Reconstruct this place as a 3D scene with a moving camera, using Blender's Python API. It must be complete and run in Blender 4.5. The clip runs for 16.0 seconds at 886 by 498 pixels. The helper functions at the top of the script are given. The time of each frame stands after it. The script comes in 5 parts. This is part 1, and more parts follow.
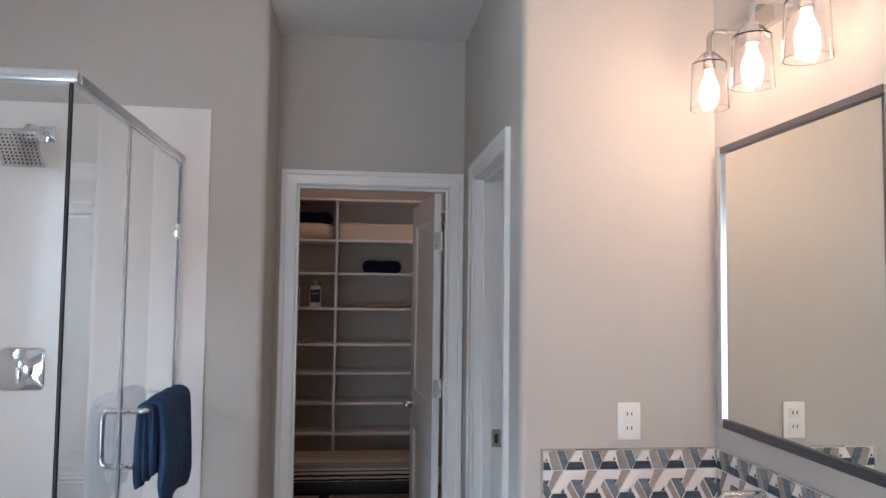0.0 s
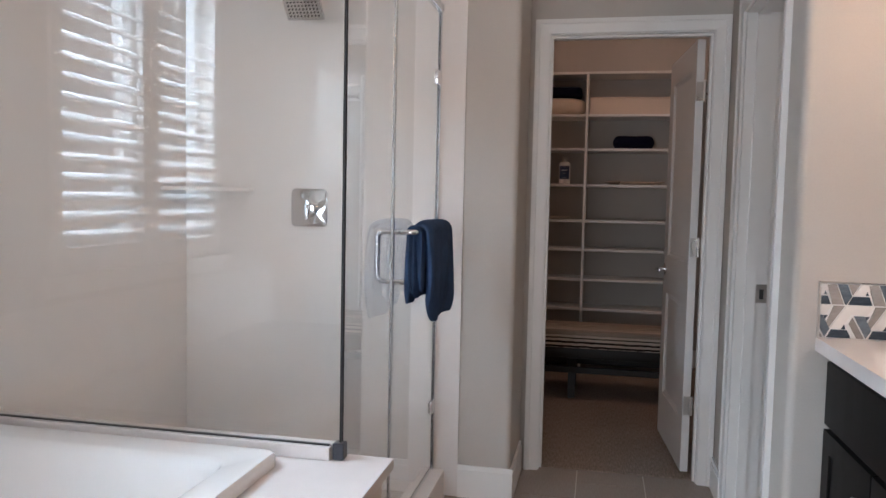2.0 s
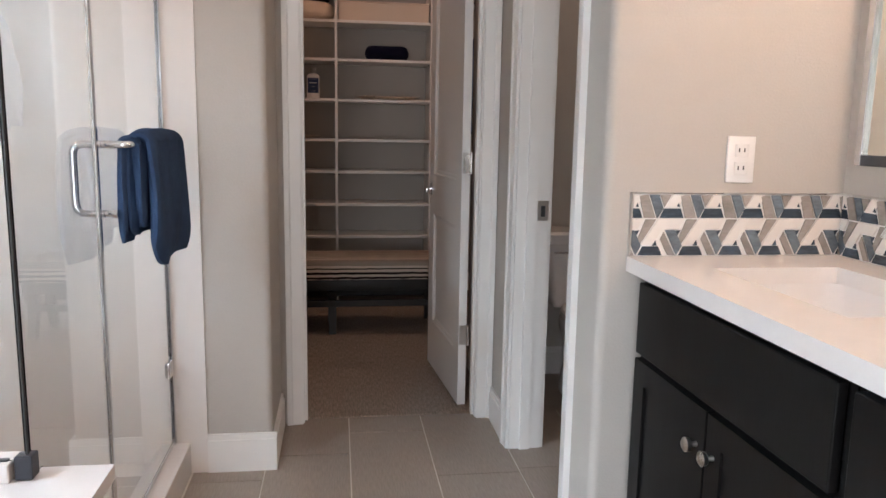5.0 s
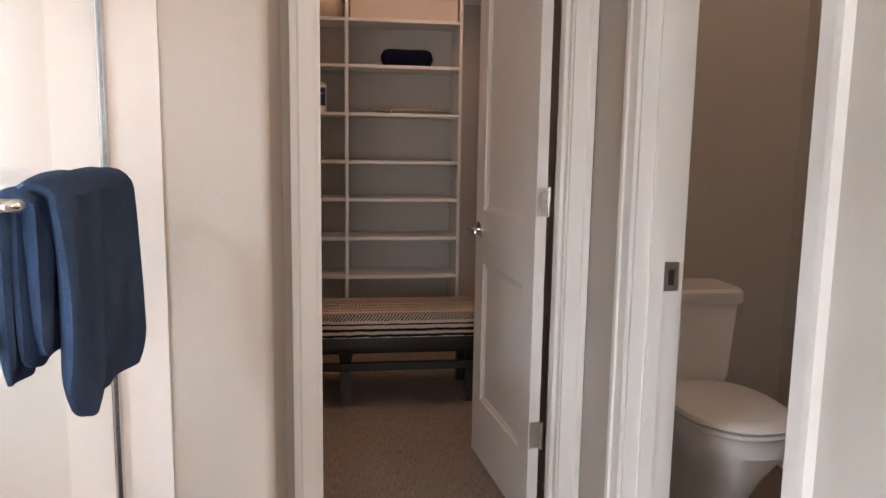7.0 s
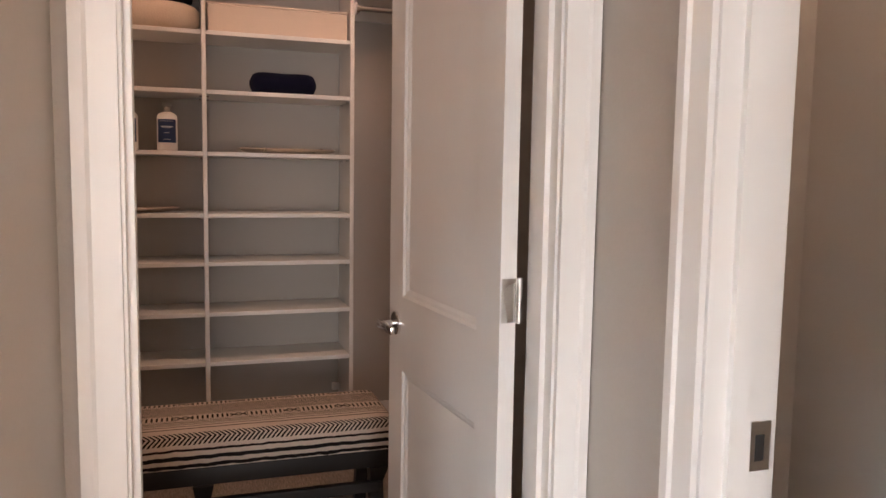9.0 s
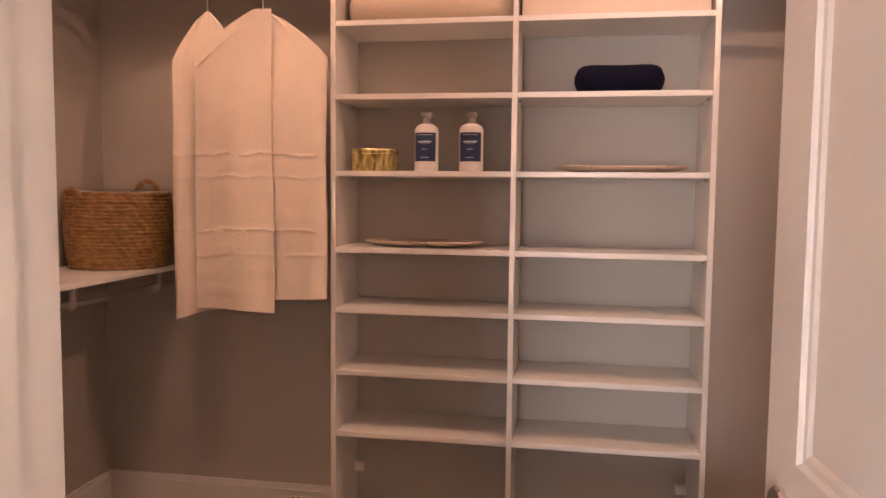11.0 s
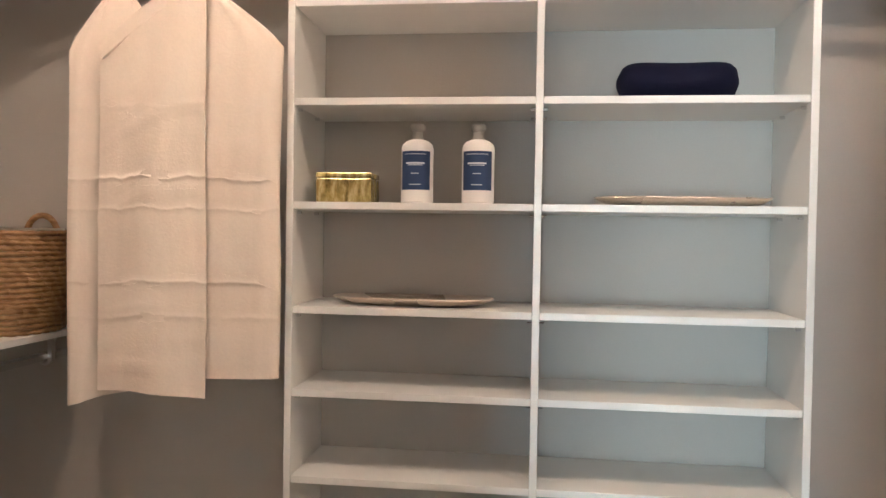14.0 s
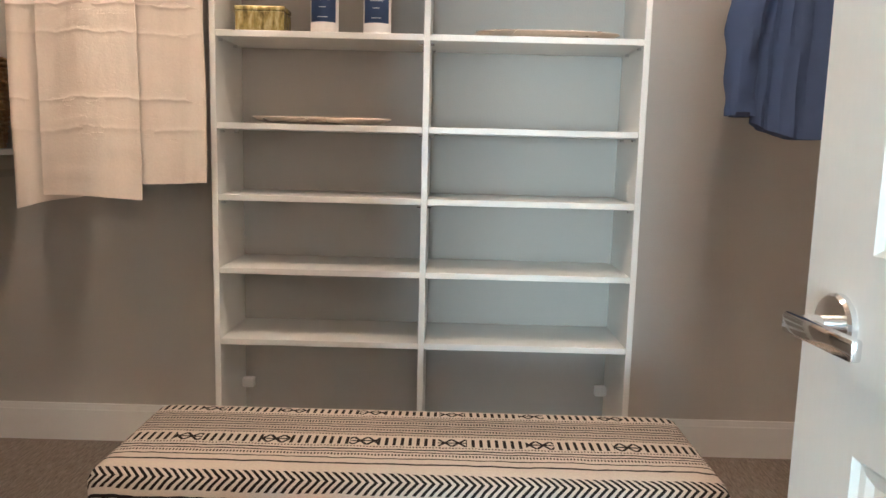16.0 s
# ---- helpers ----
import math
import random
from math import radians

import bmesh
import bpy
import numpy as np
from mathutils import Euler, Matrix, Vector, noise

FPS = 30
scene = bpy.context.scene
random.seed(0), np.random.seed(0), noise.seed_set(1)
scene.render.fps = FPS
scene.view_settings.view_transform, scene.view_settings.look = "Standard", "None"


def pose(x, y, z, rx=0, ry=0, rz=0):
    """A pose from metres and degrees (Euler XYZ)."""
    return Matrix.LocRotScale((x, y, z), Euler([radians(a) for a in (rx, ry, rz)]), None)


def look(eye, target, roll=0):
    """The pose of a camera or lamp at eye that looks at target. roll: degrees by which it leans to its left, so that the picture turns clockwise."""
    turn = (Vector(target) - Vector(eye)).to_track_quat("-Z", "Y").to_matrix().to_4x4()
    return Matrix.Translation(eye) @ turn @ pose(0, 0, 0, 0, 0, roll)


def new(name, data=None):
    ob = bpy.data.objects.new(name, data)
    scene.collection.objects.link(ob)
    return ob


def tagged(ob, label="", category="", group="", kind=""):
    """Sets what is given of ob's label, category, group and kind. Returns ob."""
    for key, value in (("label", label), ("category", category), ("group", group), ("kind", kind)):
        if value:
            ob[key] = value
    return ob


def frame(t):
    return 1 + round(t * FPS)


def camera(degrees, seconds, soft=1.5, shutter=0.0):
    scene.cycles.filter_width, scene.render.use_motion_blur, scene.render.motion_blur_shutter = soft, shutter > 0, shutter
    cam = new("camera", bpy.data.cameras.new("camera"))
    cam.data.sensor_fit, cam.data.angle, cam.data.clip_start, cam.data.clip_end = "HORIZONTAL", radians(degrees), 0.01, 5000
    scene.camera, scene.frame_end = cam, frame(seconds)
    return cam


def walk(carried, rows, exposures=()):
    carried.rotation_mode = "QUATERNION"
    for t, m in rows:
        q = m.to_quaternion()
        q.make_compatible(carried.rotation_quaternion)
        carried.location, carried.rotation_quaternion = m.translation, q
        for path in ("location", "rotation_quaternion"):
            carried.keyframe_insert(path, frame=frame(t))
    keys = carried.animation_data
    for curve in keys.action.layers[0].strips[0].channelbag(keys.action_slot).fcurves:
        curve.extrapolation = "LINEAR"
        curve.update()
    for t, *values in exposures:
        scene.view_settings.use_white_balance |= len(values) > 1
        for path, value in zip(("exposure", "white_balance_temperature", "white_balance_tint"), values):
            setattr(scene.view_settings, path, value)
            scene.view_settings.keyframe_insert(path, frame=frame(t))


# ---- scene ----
cam = camera(61.6, 16.0)
PATH = [
    (0, (0.837, 0.536, 1.549), (1.071, 2.518, 1.665), 0.7),
    (0.5, (0.826, 0.543, 1.518), (0.704, 2.538, 1.605), 1.3),
    (1, (0.809, 0.542, 1.457), (0.503, 2.518, 1.497), 1.5),
    (1.5, (0.8, 0.541, 1.374), (0.451, 2.51, 1.359), 1.5),
    (2, (0.799, 0.544, 1.276), (0.394, 2.498, 1.145), 1.2),
    (2.5, (0.809, 0.517, 1.204), (0.262, 2.421, 0.924), 0.9),
    (3, (0.804, 0.495, 1.166), (0.184, 2.359, 0.793), 1.5),
    (3.5, (0.803, 0.501, 1.155), (0.3, 2.401, 0.783), 1.6),
    (4, (0.773, 0.649, 1.159), (0.657, 2.615, 0.814), 1.0),
    (4.2, (0.754, 0.73, 1.17), (0.81, 2.702, 0.841), 0.9),
    (6.3, (0.621, 1.614, 1.23), (0.969, 3.56, 0.925), 1.0),
    (6.5, (0.604, 1.706, 1.23), (0.952, 3.652, 0.928), 1.0),
    (7, (0.597, 1.962, 1.254), (0.896, 3.919, 0.972), 0.9),
    (7.5, (0.531, 2.21, 1.255), (0.95, 4.148, 0.994), 0.9),
    (8, (0.555, 2.449, 1.295), (1.205, 4.328, 1.077), 0.8),
    (8.2, (0.577, 2.512, 1.304), (1.273, 4.376, 1.099), 0.9),
    (10.3, (0.869, 3.455, 1.343), (0.929, 5.447, 1.172), 0.8),
    (10.5, (0.899, 3.53, 1.364), (0.818, 5.521, 1.189), 0.7),
    (11, (0.882, 3.742, 1.344), (0.552, 5.709, 1.195), 0.6),
    (11.5, (0.834, 3.934, 1.39), (0.174, 5.816, 1.247), 0.9),
    (12, (0.762, 4.11, 1.39), (-0.392, 5.741, 1.3), 0.8),
    (12.5, (0.758, 4.244, 1.418), (-0.631, 5.682, 1.347), 1.1),
    (13, (0.694, 4.321, 1.416), (-0.415, 5.984, 1.349), 1.4),
    (13.1, (0.682, 4.323, 1.419), (-0.327, 6.049, 1.354), 1.1),
    (13.5, (0.644, 4.377, 1.409), (0.035, 6.281, 1.35), 1.0),
    (14, (0.684, 4.427, 1.343), (0.443, 6.412, 1.302), 0.9),
    (14.5, (0.697, 4.362, 1.283), (0.627, 6.36, 1.223), 1.0),
    (15, (0.72, 4.22, 1.246), (0.675, 6.211, 1.073), 1.1),
    (15.5, (0.816, 4.136, 1.119), (0.729, 6.122, 0.901), 0.7),
    (16, (0.772, 4.028, 1.097), (0.758, 6.008, 0.818), 1.4),
]
# sizes of the light
WIN_W, FILL_W, BULB_W, CLOSET_W = 290.0, 35.0, 0.88, 4.7
CL = ((-0.20, 5.30, 2.685), (1.35, 5.45, 2.685))
DOOR_A, LOUV = 94.6, -31.0
# seconds, stops, kelvin, tint
EXPO = [(0, 0.32, 5300, 8), (0.5, 0.32, 5300, 7), (1.5, 0.3, 5550, 9), (3.2, 0.32, 6000, 11), (4.2, 0.58, 5900, 10), (6.3, 0.98, 6250, 12), (8.2, 1.47, 6550, 15), (10.3, 2.02, 6550, 18),
        (11.2, 2.52, 7050, 26), (12.0, 2.84, 6400, 19), (12.5, 2.94, 5500, 8), (13.5, 2.9, 5050, -7), (14.5, 2.98, 5000, -9), (16, 3.08, 4950, -11)]
walk(cam, [(t, look(e, g, r)) for t, e, g, r in PATH], EXPO)

# ---- world and lights ----
world = bpy.data.worlds.new("sky")
scene.world = world
world.use_nodes = True
wn, wl = world.node_tree.nodes, world.node_tree.links
sky = wn.new("ShaderNodeTexSky")
sky.sky_type, sky.sun_disc = "NISHITA", False
sky.sun_elevation, sky.sun_rotation = radians(48), radians(100)
wn["Background"].inputs["Strength"].default_value = 0.12
wl.new(sky.outputs[0], wn["Background"].inputs["Color"])


def lamp(name, kind, m, energy, color, **kw):
    d = bpy.data.lights.new(name, kind)
    d.energy, d.color = energy, color
    for k, v in kw.items():
        if k == "size":
            d.size = v
        if k == "size_y":
            d.shape, d.size_y = "RECTANGLE", v
        if k == "radius":
            d.shadow_soft_size = v
        if k == "angle":
            d.angle = v
    ob = new(name, d)
    ob.matrix_world = m
    return ob


# the sun stands on the far side of the house; only sky light reaches the window
lamp("sun", "SUN", look((20, 4, 22), (0, 2, 0)), 3.0, (1.0, 0.95, 0.88), angle=radians(0.5))
# skylight at the tub window
lamp("window_skylight", "AREA", look((-1.50, 1.55, 2.62), (-0.98, 1.55, 1.5)), WIN_W, (0.81, 0.925, 1.0), size=1.6, size_y=0.45)
# unseen fill lamp behind the camera, added to brighten the south-facing surfaces
lamp("entry_daylight", "AREA", look((0.08, -1.68, 1.05), (0.08, 2.0, 1.15)), FILL_W, (1.0, 0.98, 0.96), size=1.18, size_y=2.06)
# the last three bulbs are the unseen second fixture, added to brighten upper walls
for by in (2.60, 2.36, 2.12, 1.405, 1.165, 0.925):
    lamp("bulb_light", "POINT", pose(1.87, by, 2.15), BULB_W, (1.0, 0.60, 0.38), radius=0.03)
for c in CL:
    lamp("closet_light", "POINT", pose(*c), CLOSET_W, (1.0, 0.61, 0.42), radius=0.04)
# unseen lamp, added to match the warm tone of the toilet room
lamp("toilet_room_light", "POINT", pose(1.92, 3.70, 2.685), 4.0, (1.0, 0.70, 0.52), radius=0.05)

# ---- materials ----


def shader(name):
    m = bpy.data.materials.new(name)
    m.use_nodes = True
    nt = m.node_tree
    return m, nt.nodes, nt.links, nt.nodes["Principled BSDF"]


def coords(n, l, scale=(1, 1, 1)):
    geo = n.new("ShaderNodeNewGeometry")
    mp = n.new("ShaderNodeMapping")
    mp.inputs["Scale"].default_value = scale
    l.new(geo.outputs["Position"], mp.inputs["Vector"])
    return mp.outputs["Vector"]


def noise_tex(n, l, vec, scale, detail=4, rough=0.55):
    t = n.new("ShaderNodeTexNoise")
    t.inputs["Scale"].default_value, t.inputs["Detail"].default_value, t.inputs["Roughness"].default_value = scale, detail, rough
    l.new(vec, t.inputs["Vector"])
    return t.outputs["Fac"]


def ramp(n, l, fac, stops, interp="LINEAR"):
    r = n.new("ShaderNodeValToRGB")
    e = r.color_ramp.elements
    r.color_ramp.interpolation = interp
    while len(e) < len(stops):
        e.new(0.5)
    for el, (p, c) in zip(e, stops):
        el.position, el.color = p, (*c[:3], 1)
    l.new(fac, r.inputs["Fac"])
    return r.outputs["Color"]


def mixc(n, l, fac, a, b, mode="MIX"):
    m = n.new("ShaderNodeMix")
    m.data_type, m.blend_type = "RGBA", mode
    for sock, v in ((m.inputs[0], fac), (m.inputs[6], a), (m.inputs[7], b)):
        if isinstance(v, (int, float)):
            sock.default_value = v
        elif isinstance(v, tuple):
            sock.default_value = (*v[:3], 1)
        else:
            l.new(v, sock)
    return m.outputs[2]


def maths(n, l, op, a, b=0.0):
    m = n.new("ShaderNodeMath")
    m.operation = op
    for sock, v in ((m.inputs[0], a), (m.inputs[1], b)):
        if isinstance(v, (int, float)):
            sock.default_value = v
        else:
            l.new(v, sock)
    return m.outputs[0]


def bump(n, l, b, height, strength, dist=0.01):
    bn = n.new("ShaderNodeBump")
    bn.inputs["Strength"].default_value, bn.inputs["Distance"].default_value = strength, dist
    l.new(height, bn.inputs["Height"])
    l.new(bn.outputs[0], b.inputs["Normal"])


def plain(name, c, rough=0.5, metal=0.0, var=0.06, fine=60, coarse=3.0, bumps=0.05, spec=0.5, stretch=(1, 1, 1), rvar=0.1, coat=0.0, per=0.0):
    """Colour with variation at two scales, a varied roughness and fine relief."""
    m, n, l, b = shader(name)
    v = coords(n, l, stretch)
    f1, f2 = noise_tex(n, l, v, coarse, 3), noise_tex(n, l, v, fine, 4)
    lo, hi = tuple(x * (1 - var) for x in c), tuple(min(1, x * (1 + var)) for x in c)
    col = mixc(n, l, 0.4, ramp(n, l, f1, [(0.3, lo), (0.7, hi)]), ramp(n, l, f2, [(0.3, lo), (0.7, hi)]))
    if per:
        oi = n.new("ShaderNodeObjectInfo")
        col = mixc(n, l, 1.0, col, ramp(n, l, oi.outputs["Random"], [(0, (1 - per,) * 3), (1, (1,) * 3)]), "MULTIPLY")
    l.new(col, b.inputs["Base Color"])
    l.new(maths(n, l, "ADD", maths(n, l, "MULTIPLY", f1, rvar), rough - rvar / 2), b.inputs["Roughness"])
    b.inputs["Metallic"].default_value, b.inputs["Specular IOR Level"].default_value = metal, spec
    b.inputs["Coat Weight"].default_value = coat
    if bumps:
        bump(n, l, b, f2, bumps, 0.004)
    return m


def glass_mat(name, color=(0.975, 0.99, 0.985), rough=0.0):
    m, n, l, b = shader(name)
    b.inputs["Base Color"].default_value = (*color, 1)
    b.inputs["Roughness"].default_value, b.inputs["IOR"].default_value, b.inputs["Transmission Weight"].default_value = rough, 1.5, 1.0
    return m


def glow(name, c, s):
    m, n, l, b = shader(name)
    b.inputs["Base Color"].default_value = (*c, 1)
    b.inputs["Emission Color"].default_value, b.inputs["Emission Strength"].default_value = (*c, 1), s
    return m


WALLC = (0.490, 0.455, 0.415)
M_WALL = plain("wall_paint", WALLC, 0.62, var=0.035, fine=170, coarse=1.6, bumps=0.16, spec=0.35)
M_CEIL = plain("ceiling_paint", (0.74, 0.72, 0.69), 0.75, var=0.03, fine=150, bumps=0.12, spec=0.3)
M_TRIM = plain("white_trim_enamel", (0.80, 0.785, 0.76), 0.36, var=0.02, fine=9, coarse=1.5, bumps=0.0)
M_DOOR = plain("door_enamel", (0.77, 0.76, 0.74), 0.34, var=0.025, fine=220, bumps=0.06, stretch=(1, 1, 0.15))
M_QUARTZ = plain("white_quartz", (0.69, 0.645, 0.625), 0.05, var=0.03, fine=240, coarse=14, bumps=0.0, rvar=0.03)
M_SKIRT = plain("tub_skirt_stone", (0.66, 0.60, 0.555), 0.22, var=0.03, fine=200, coarse=8, bumps=0.01)
M_SHTILE = plain("shower_wall_panel", (0.80, 0.765, 0.735), 0.075, var=0.02, fine=30, coarse=2, bumps=0.004, rvar=0.03)
M_TUB = plain("tub_acrylic", (0.74, 0.725, 0.71), 0.045, var=0.012, bumps=0.0, rvar=0.02)
M_PORC = plain("porcelain", (0.82, 0.79, 0.77), 0.10, var=0.015, bumps=0.0, rvar=0.04)
M_CHROME = plain("polished_chrome", (0.80, 0.81, 0.83), 0.07, 1.0, var=0.02, bumps=0.0, rvar=0.05)
M_NICKEL = plain("brushed_nickel", (0.62, 0.60, 0.57), 0.28, 1.0, var=0.04, fine=300, bumps=0.03)
M_ALU = plain("satin_aluminium", (0.70, 0.72, 0.74), 0.22, 1.0, var=0.03, bumps=0.0)
M_BRONZE = plain("bronze_frame", (0.07, 0.075, 0.09), 0.38, 0.55, var=0.10, fine=90, bumps=0.04)
M_DARK = plain("dark_rubber", (0.03, 0.03, 0.032), 0.6, var=0.1)
M_VAN = plain("espresso_cabinet", (0.0075, 0.007, 0.007), 0.45, var=0.14, fine=30, coarse=4, bumps=0.04, spec=0.16, stretch=(4, 4, 0.5))
M_VANGAP = plain("cabinet_shadow_gap", (0.008, 0.008, 0.008), 0.6, var=0.1)
M_CTR = plain("vanity_quartz", (0.83, 0.79, 0.76), 0.09, var=0.03, fine=200, coarse=18, bumps=0.0, rvar=0.03)
M_MELA = plain("white_melamine", (0.80, 0.785, 0.755), 0.30, var=0.015, fine=50, bumps=0.01)
M_TOWEL = plain("navy_terry", (0.032, 0.056, 0.112), 0.95, var=0.22, fine=420, coarse=18, bumps=0.5, spec=0.1)
M_DTOWEL = plain("dark_navy_cloth", (0.006, 0.0065, 0.018), 0.9, var=0.25, fine=300, bumps=0.4, spec=0.1)


def canvas_mat():
    """Cream canvas with a weave and soft creases where it was folded."""
    m, n, l, b = shader("cream_canvas")
    v = coords(n, l)
    weave, soft = noise_tex(n, l, v, 130, 4), noise_tex(n, l, v, 5, 3)
    col = mixc(n, l, 0.4, ramp(n, l, soft, [(0.3, (0.75, 0.645, 0.55)), (0.7, (0.83, 0.72, 0.615))]), ramp(n, l, weave, [(0.3, (0.76, 0.655, 0.56)), (0.7, (0.84, 0.725, 0.62))]))
    l.new(col, b.inputs["Base Color"])
    b.inputs["Roughness"].default_value, b.inputs["Specular IOR Level"].default_value = 0.88, 0.15
    sep = n.new("ShaderNodeSeparateXYZ")
    geo = n.new("ShaderNodeNewGeometry")
    l.new(geo.outputs["Position"], sep.inputs[0])
    wob = maths(n, l, "MULTIPLY", maths(n, l, "SUBTRACT", noise_tex(n, l, coords(n, l, (1, 1, 0.2)), 7, 3), 0.5), 0.05)
    z = maths(n, l, "ADD", sep.outputs[2], wob)
    h = maths(n, l, "MULTIPLY", noise_tex(n, l, coords(n, l, (3, 3, 1.0)), 3.0, 2), 1.0)
    breaks = noise_tex(n, l, coords(n, l, (1, 1, 3)), 9, 2)
    for zc, w, a in ((1.475, 0.006, 0.7), (1.395, 0.006, 0.35), (1.205, 0.006, 0.55), (1.115, 0.008, 0.4), (1.66, 0.010, 0.25)):
        q = maths(n, l, "DIVIDE", maths(n, l, "SUBTRACT", z, zc), w)
        ridge = maths(n, l, "DIVIDE", 1.0, maths(n, l, "ADD", 1.0, maths(n, l, "MULTIPLY", q, q)))
        h = maths(n, l, "ADD", h, maths(n, l, "MULTIPLY", maths(n, l, "MULTIPLY", ridge, maths(n, l, "GREATER_THAN", breaks, 0.42)), a))
    h = maths(n, l, "ADD", h, maths(n, l, "MULTIPLY", weave, 0.10))
    bump(n, l, b, h, 0.75, 0.009)
    return m


M_LINEN = canvas_mat()
M_LINEN2 = plain("cream_wool", (0.70, 0.58, 0.47), 0.95, var=0.08, fine=180, bumps=0.5, spec=0.1)
M_SHIRT = plain("blue_shirt_cotton", (0.082, 0.115, 0.235), 0.85, var=0.08, fine=600, coarse=9, bumps=0.2, spec=0.15)
M_SHIRTD = plain("navy_cotton", (0.012, 0.016, 0.05), 0.85, var=0.1, fine=400, bumps=0.2)
M_BLACKW = plain("black_stained_wood", (0.011, 0.009, 0.008), 0.55, var=0.22, fine=40, bumps=0.08, stretch=(0.6, 6, 6))
M_BOX = plain("beige_linen_box", (0.66, 0.55, 0.45), 0.8, var=0.05, fine=300, bumps=0.2)
M_GROUT = plain("pale_grout", (0.66, 0.62, 0.57), 0.85, var=0.06, fine=200, bumps=0.2)
M_GROUTW = plain("white_grout", (0.78, 0.76, 0.74), 0.8, var=0.04, fine=200, bumps=0.1)
M_PLASTIC = plain("white_plastic", (0.80, 0.78, 0.76), 0.30, var=0.01, bumps=0.0)
M_SLOT = plain("black_slot", (0.02, 0.02, 0.02), 0.5, var=0.0, bumps=0.0)
M_MWHITE = plain("mosaic_white_marble", (0.80, 0.76, 0.72), 0.18, var=0.06, fine=40, coarse=9, bumps=0.0, per=0.08)
M_MGREY = plain("mosaic_taupe_marble", (0.36, 0.325, 0.295), 0.16, var=0.22, fine=60, coarse=22, bumps=0.0, per=0.22, stretch=(1, 1, 3))
M_MBLUE = plain("mosaic_blue_grey_marble", (0.165, 0.20, 0.235), 0.14, var=0.35, fine=70, coarse=25, bumps=0.0, per=0.35, stretch=(1, 1, 3))
M_MNAVY = plain("mosaic_navy_glass", (0.062, 0.086, 0.115), 0.10, var=0.5, fine=50, coarse=22, bumps=0.0, per=0.4, stretch=(1, 1, 5))
M_TILEF = None
M_GLASS = glass_mat("clear_glass")
M_BULBGL = glass_mat("bulb_shade_glass", (0.99, 0.99, 0.99))
M_WINGL = glass_mat("window_glass", (0.98, 0.99, 0.99))
M_MIRROR = plain("mirror_silver", (0.80, 0.80, 0.74), 0.012, 1.0, var=0.0, bumps=0.0, rvar=0.0)
M_BULB = glow("lit_filament_bulb", (1.0, 0.62, 0.38), 40.0)
M_DOME = glow("lit_dome", (1.0, 0.78, 0.56), 2.0)
M_SHUT = plain("shutter_white", (0.80, 0.80, 0.79), 0.38, var=0.02, bumps=0.02)
M_LABEL = plain("navy_paper_label", (0.016, 0.036, 0.105), 0.5, var=0.06, bumps=0.02)
M_LTEXT = plain("silver_ink", (0.62, 0.64, 0.66), 0.4, var=0.0, bumps=0.0)
M_FROST = plain("cloudy_glass", (0.52, 0.50, 0.47), 0.15, var=0.05, bumps=0.0)
M_SALT = plain("white_bath_salt", (0.83, 0.80, 0.77), 0.55, var=0.05, fine=500, bumps=0.4)
M_SILVER = plain("hammered_silver_leaf", (0.66, 0.58, 0.50), 0.28, 0.85, var=0.10, fine=60, bumps=0.3)
M_FRAME = plain("grey_picture_frame", (0.11, 0.10, 0.10), 0.4, 0.3, var=0.1)
M_MAT = plain("white_mat_board", (0.72, 0.70, 0.69), 0.8, var=0.02)
M_HOUSE = plain("neighbour_stucco", (0.50, 0.47, 0.43), 0.8, var=0.05, fine=40, bumps=0.2)
M_HWIN = plain("neighbour_window_glass", (0.05, 0.06, 0.07), 0.1, var=0.1, bumps=0.0)
M_ROOF = plain("neighbour_roof_tile", (0.20, 0.15, 0.13), 0.8, var=0.2, fine=12, bumps=0.4)
M_GROUND = plain("side_yard_gravel", (0.25, 0.24, 0.22), 0.9, var=0.15, fine=25, bumps=0.5)


def floor_tile_mat():
    m, n, l, b = shader("grey_beige_floor_tile")
    v = coords(n, l, (14, 1.2, 1))
    grain = noise_tex(n, l, v, 16, 5, 0.6)
    soft = noise_tex(n, l, coords(n, l), 2.2, 3)
    oi = n.new("ShaderNodeObjectInfo")
    col = ramp(n, l, grain, [(0.32, (0.275, 0.226, 0.190)), (0.55, (0.332, 0.277, 0.236)), (0.75, (0.372, 0.315, 0.270))])
    col = mixc(n, l, 1.0, col, ramp(n, l, soft, [(0.3, (0.93,) * 3), (0.7, (1.0,) * 3)]), "MULTIPLY")
    col = mixc(n, l, 1.0, col, ramp(n, l, oi.outputs["Random"], [(0, (0.93,) * 3), (1, (1.0,) * 3)]), "MULTIPLY")
    l.new(col, b.inputs["Base Color"])
    l.new(maths(n, l, "ADD", maths(n, l, "MULTIPLY", grain, 0.12), 0.36), b.inputs["Roughness"])
    bump(n, l, b, grain, 0.06, 0.003)
    return m


def carpet_mat():
    m, n, l, b = shader("striated_loop_carpet")
    v = coords(n, l, (70, 9, 1))
    rib = noise_tex(n, l, v, 2.4, 5, 0.7)
    fib = noise_tex(n, l, coords(n, l), 380, 3)
    h = maths(n, l, "ADD", rib, maths(n, l, "MULTIPLY", fib, 0.6))
    col = ramp(n, l, h, [(0.55, (0.165, 0.128, 0.105)), (0.8, (0.30, 0.245, 0.205)), (1.0, (0.42, 0.355, 0.30))])
    l.new(col, b.inputs["Base Color"])
    b.inputs["Roughness"].default_value, b.inputs["Specular IOR Level"].default_value = 0.97, 0.1
    bump(n, l, b, h, 0.8, 0.008)
    return m


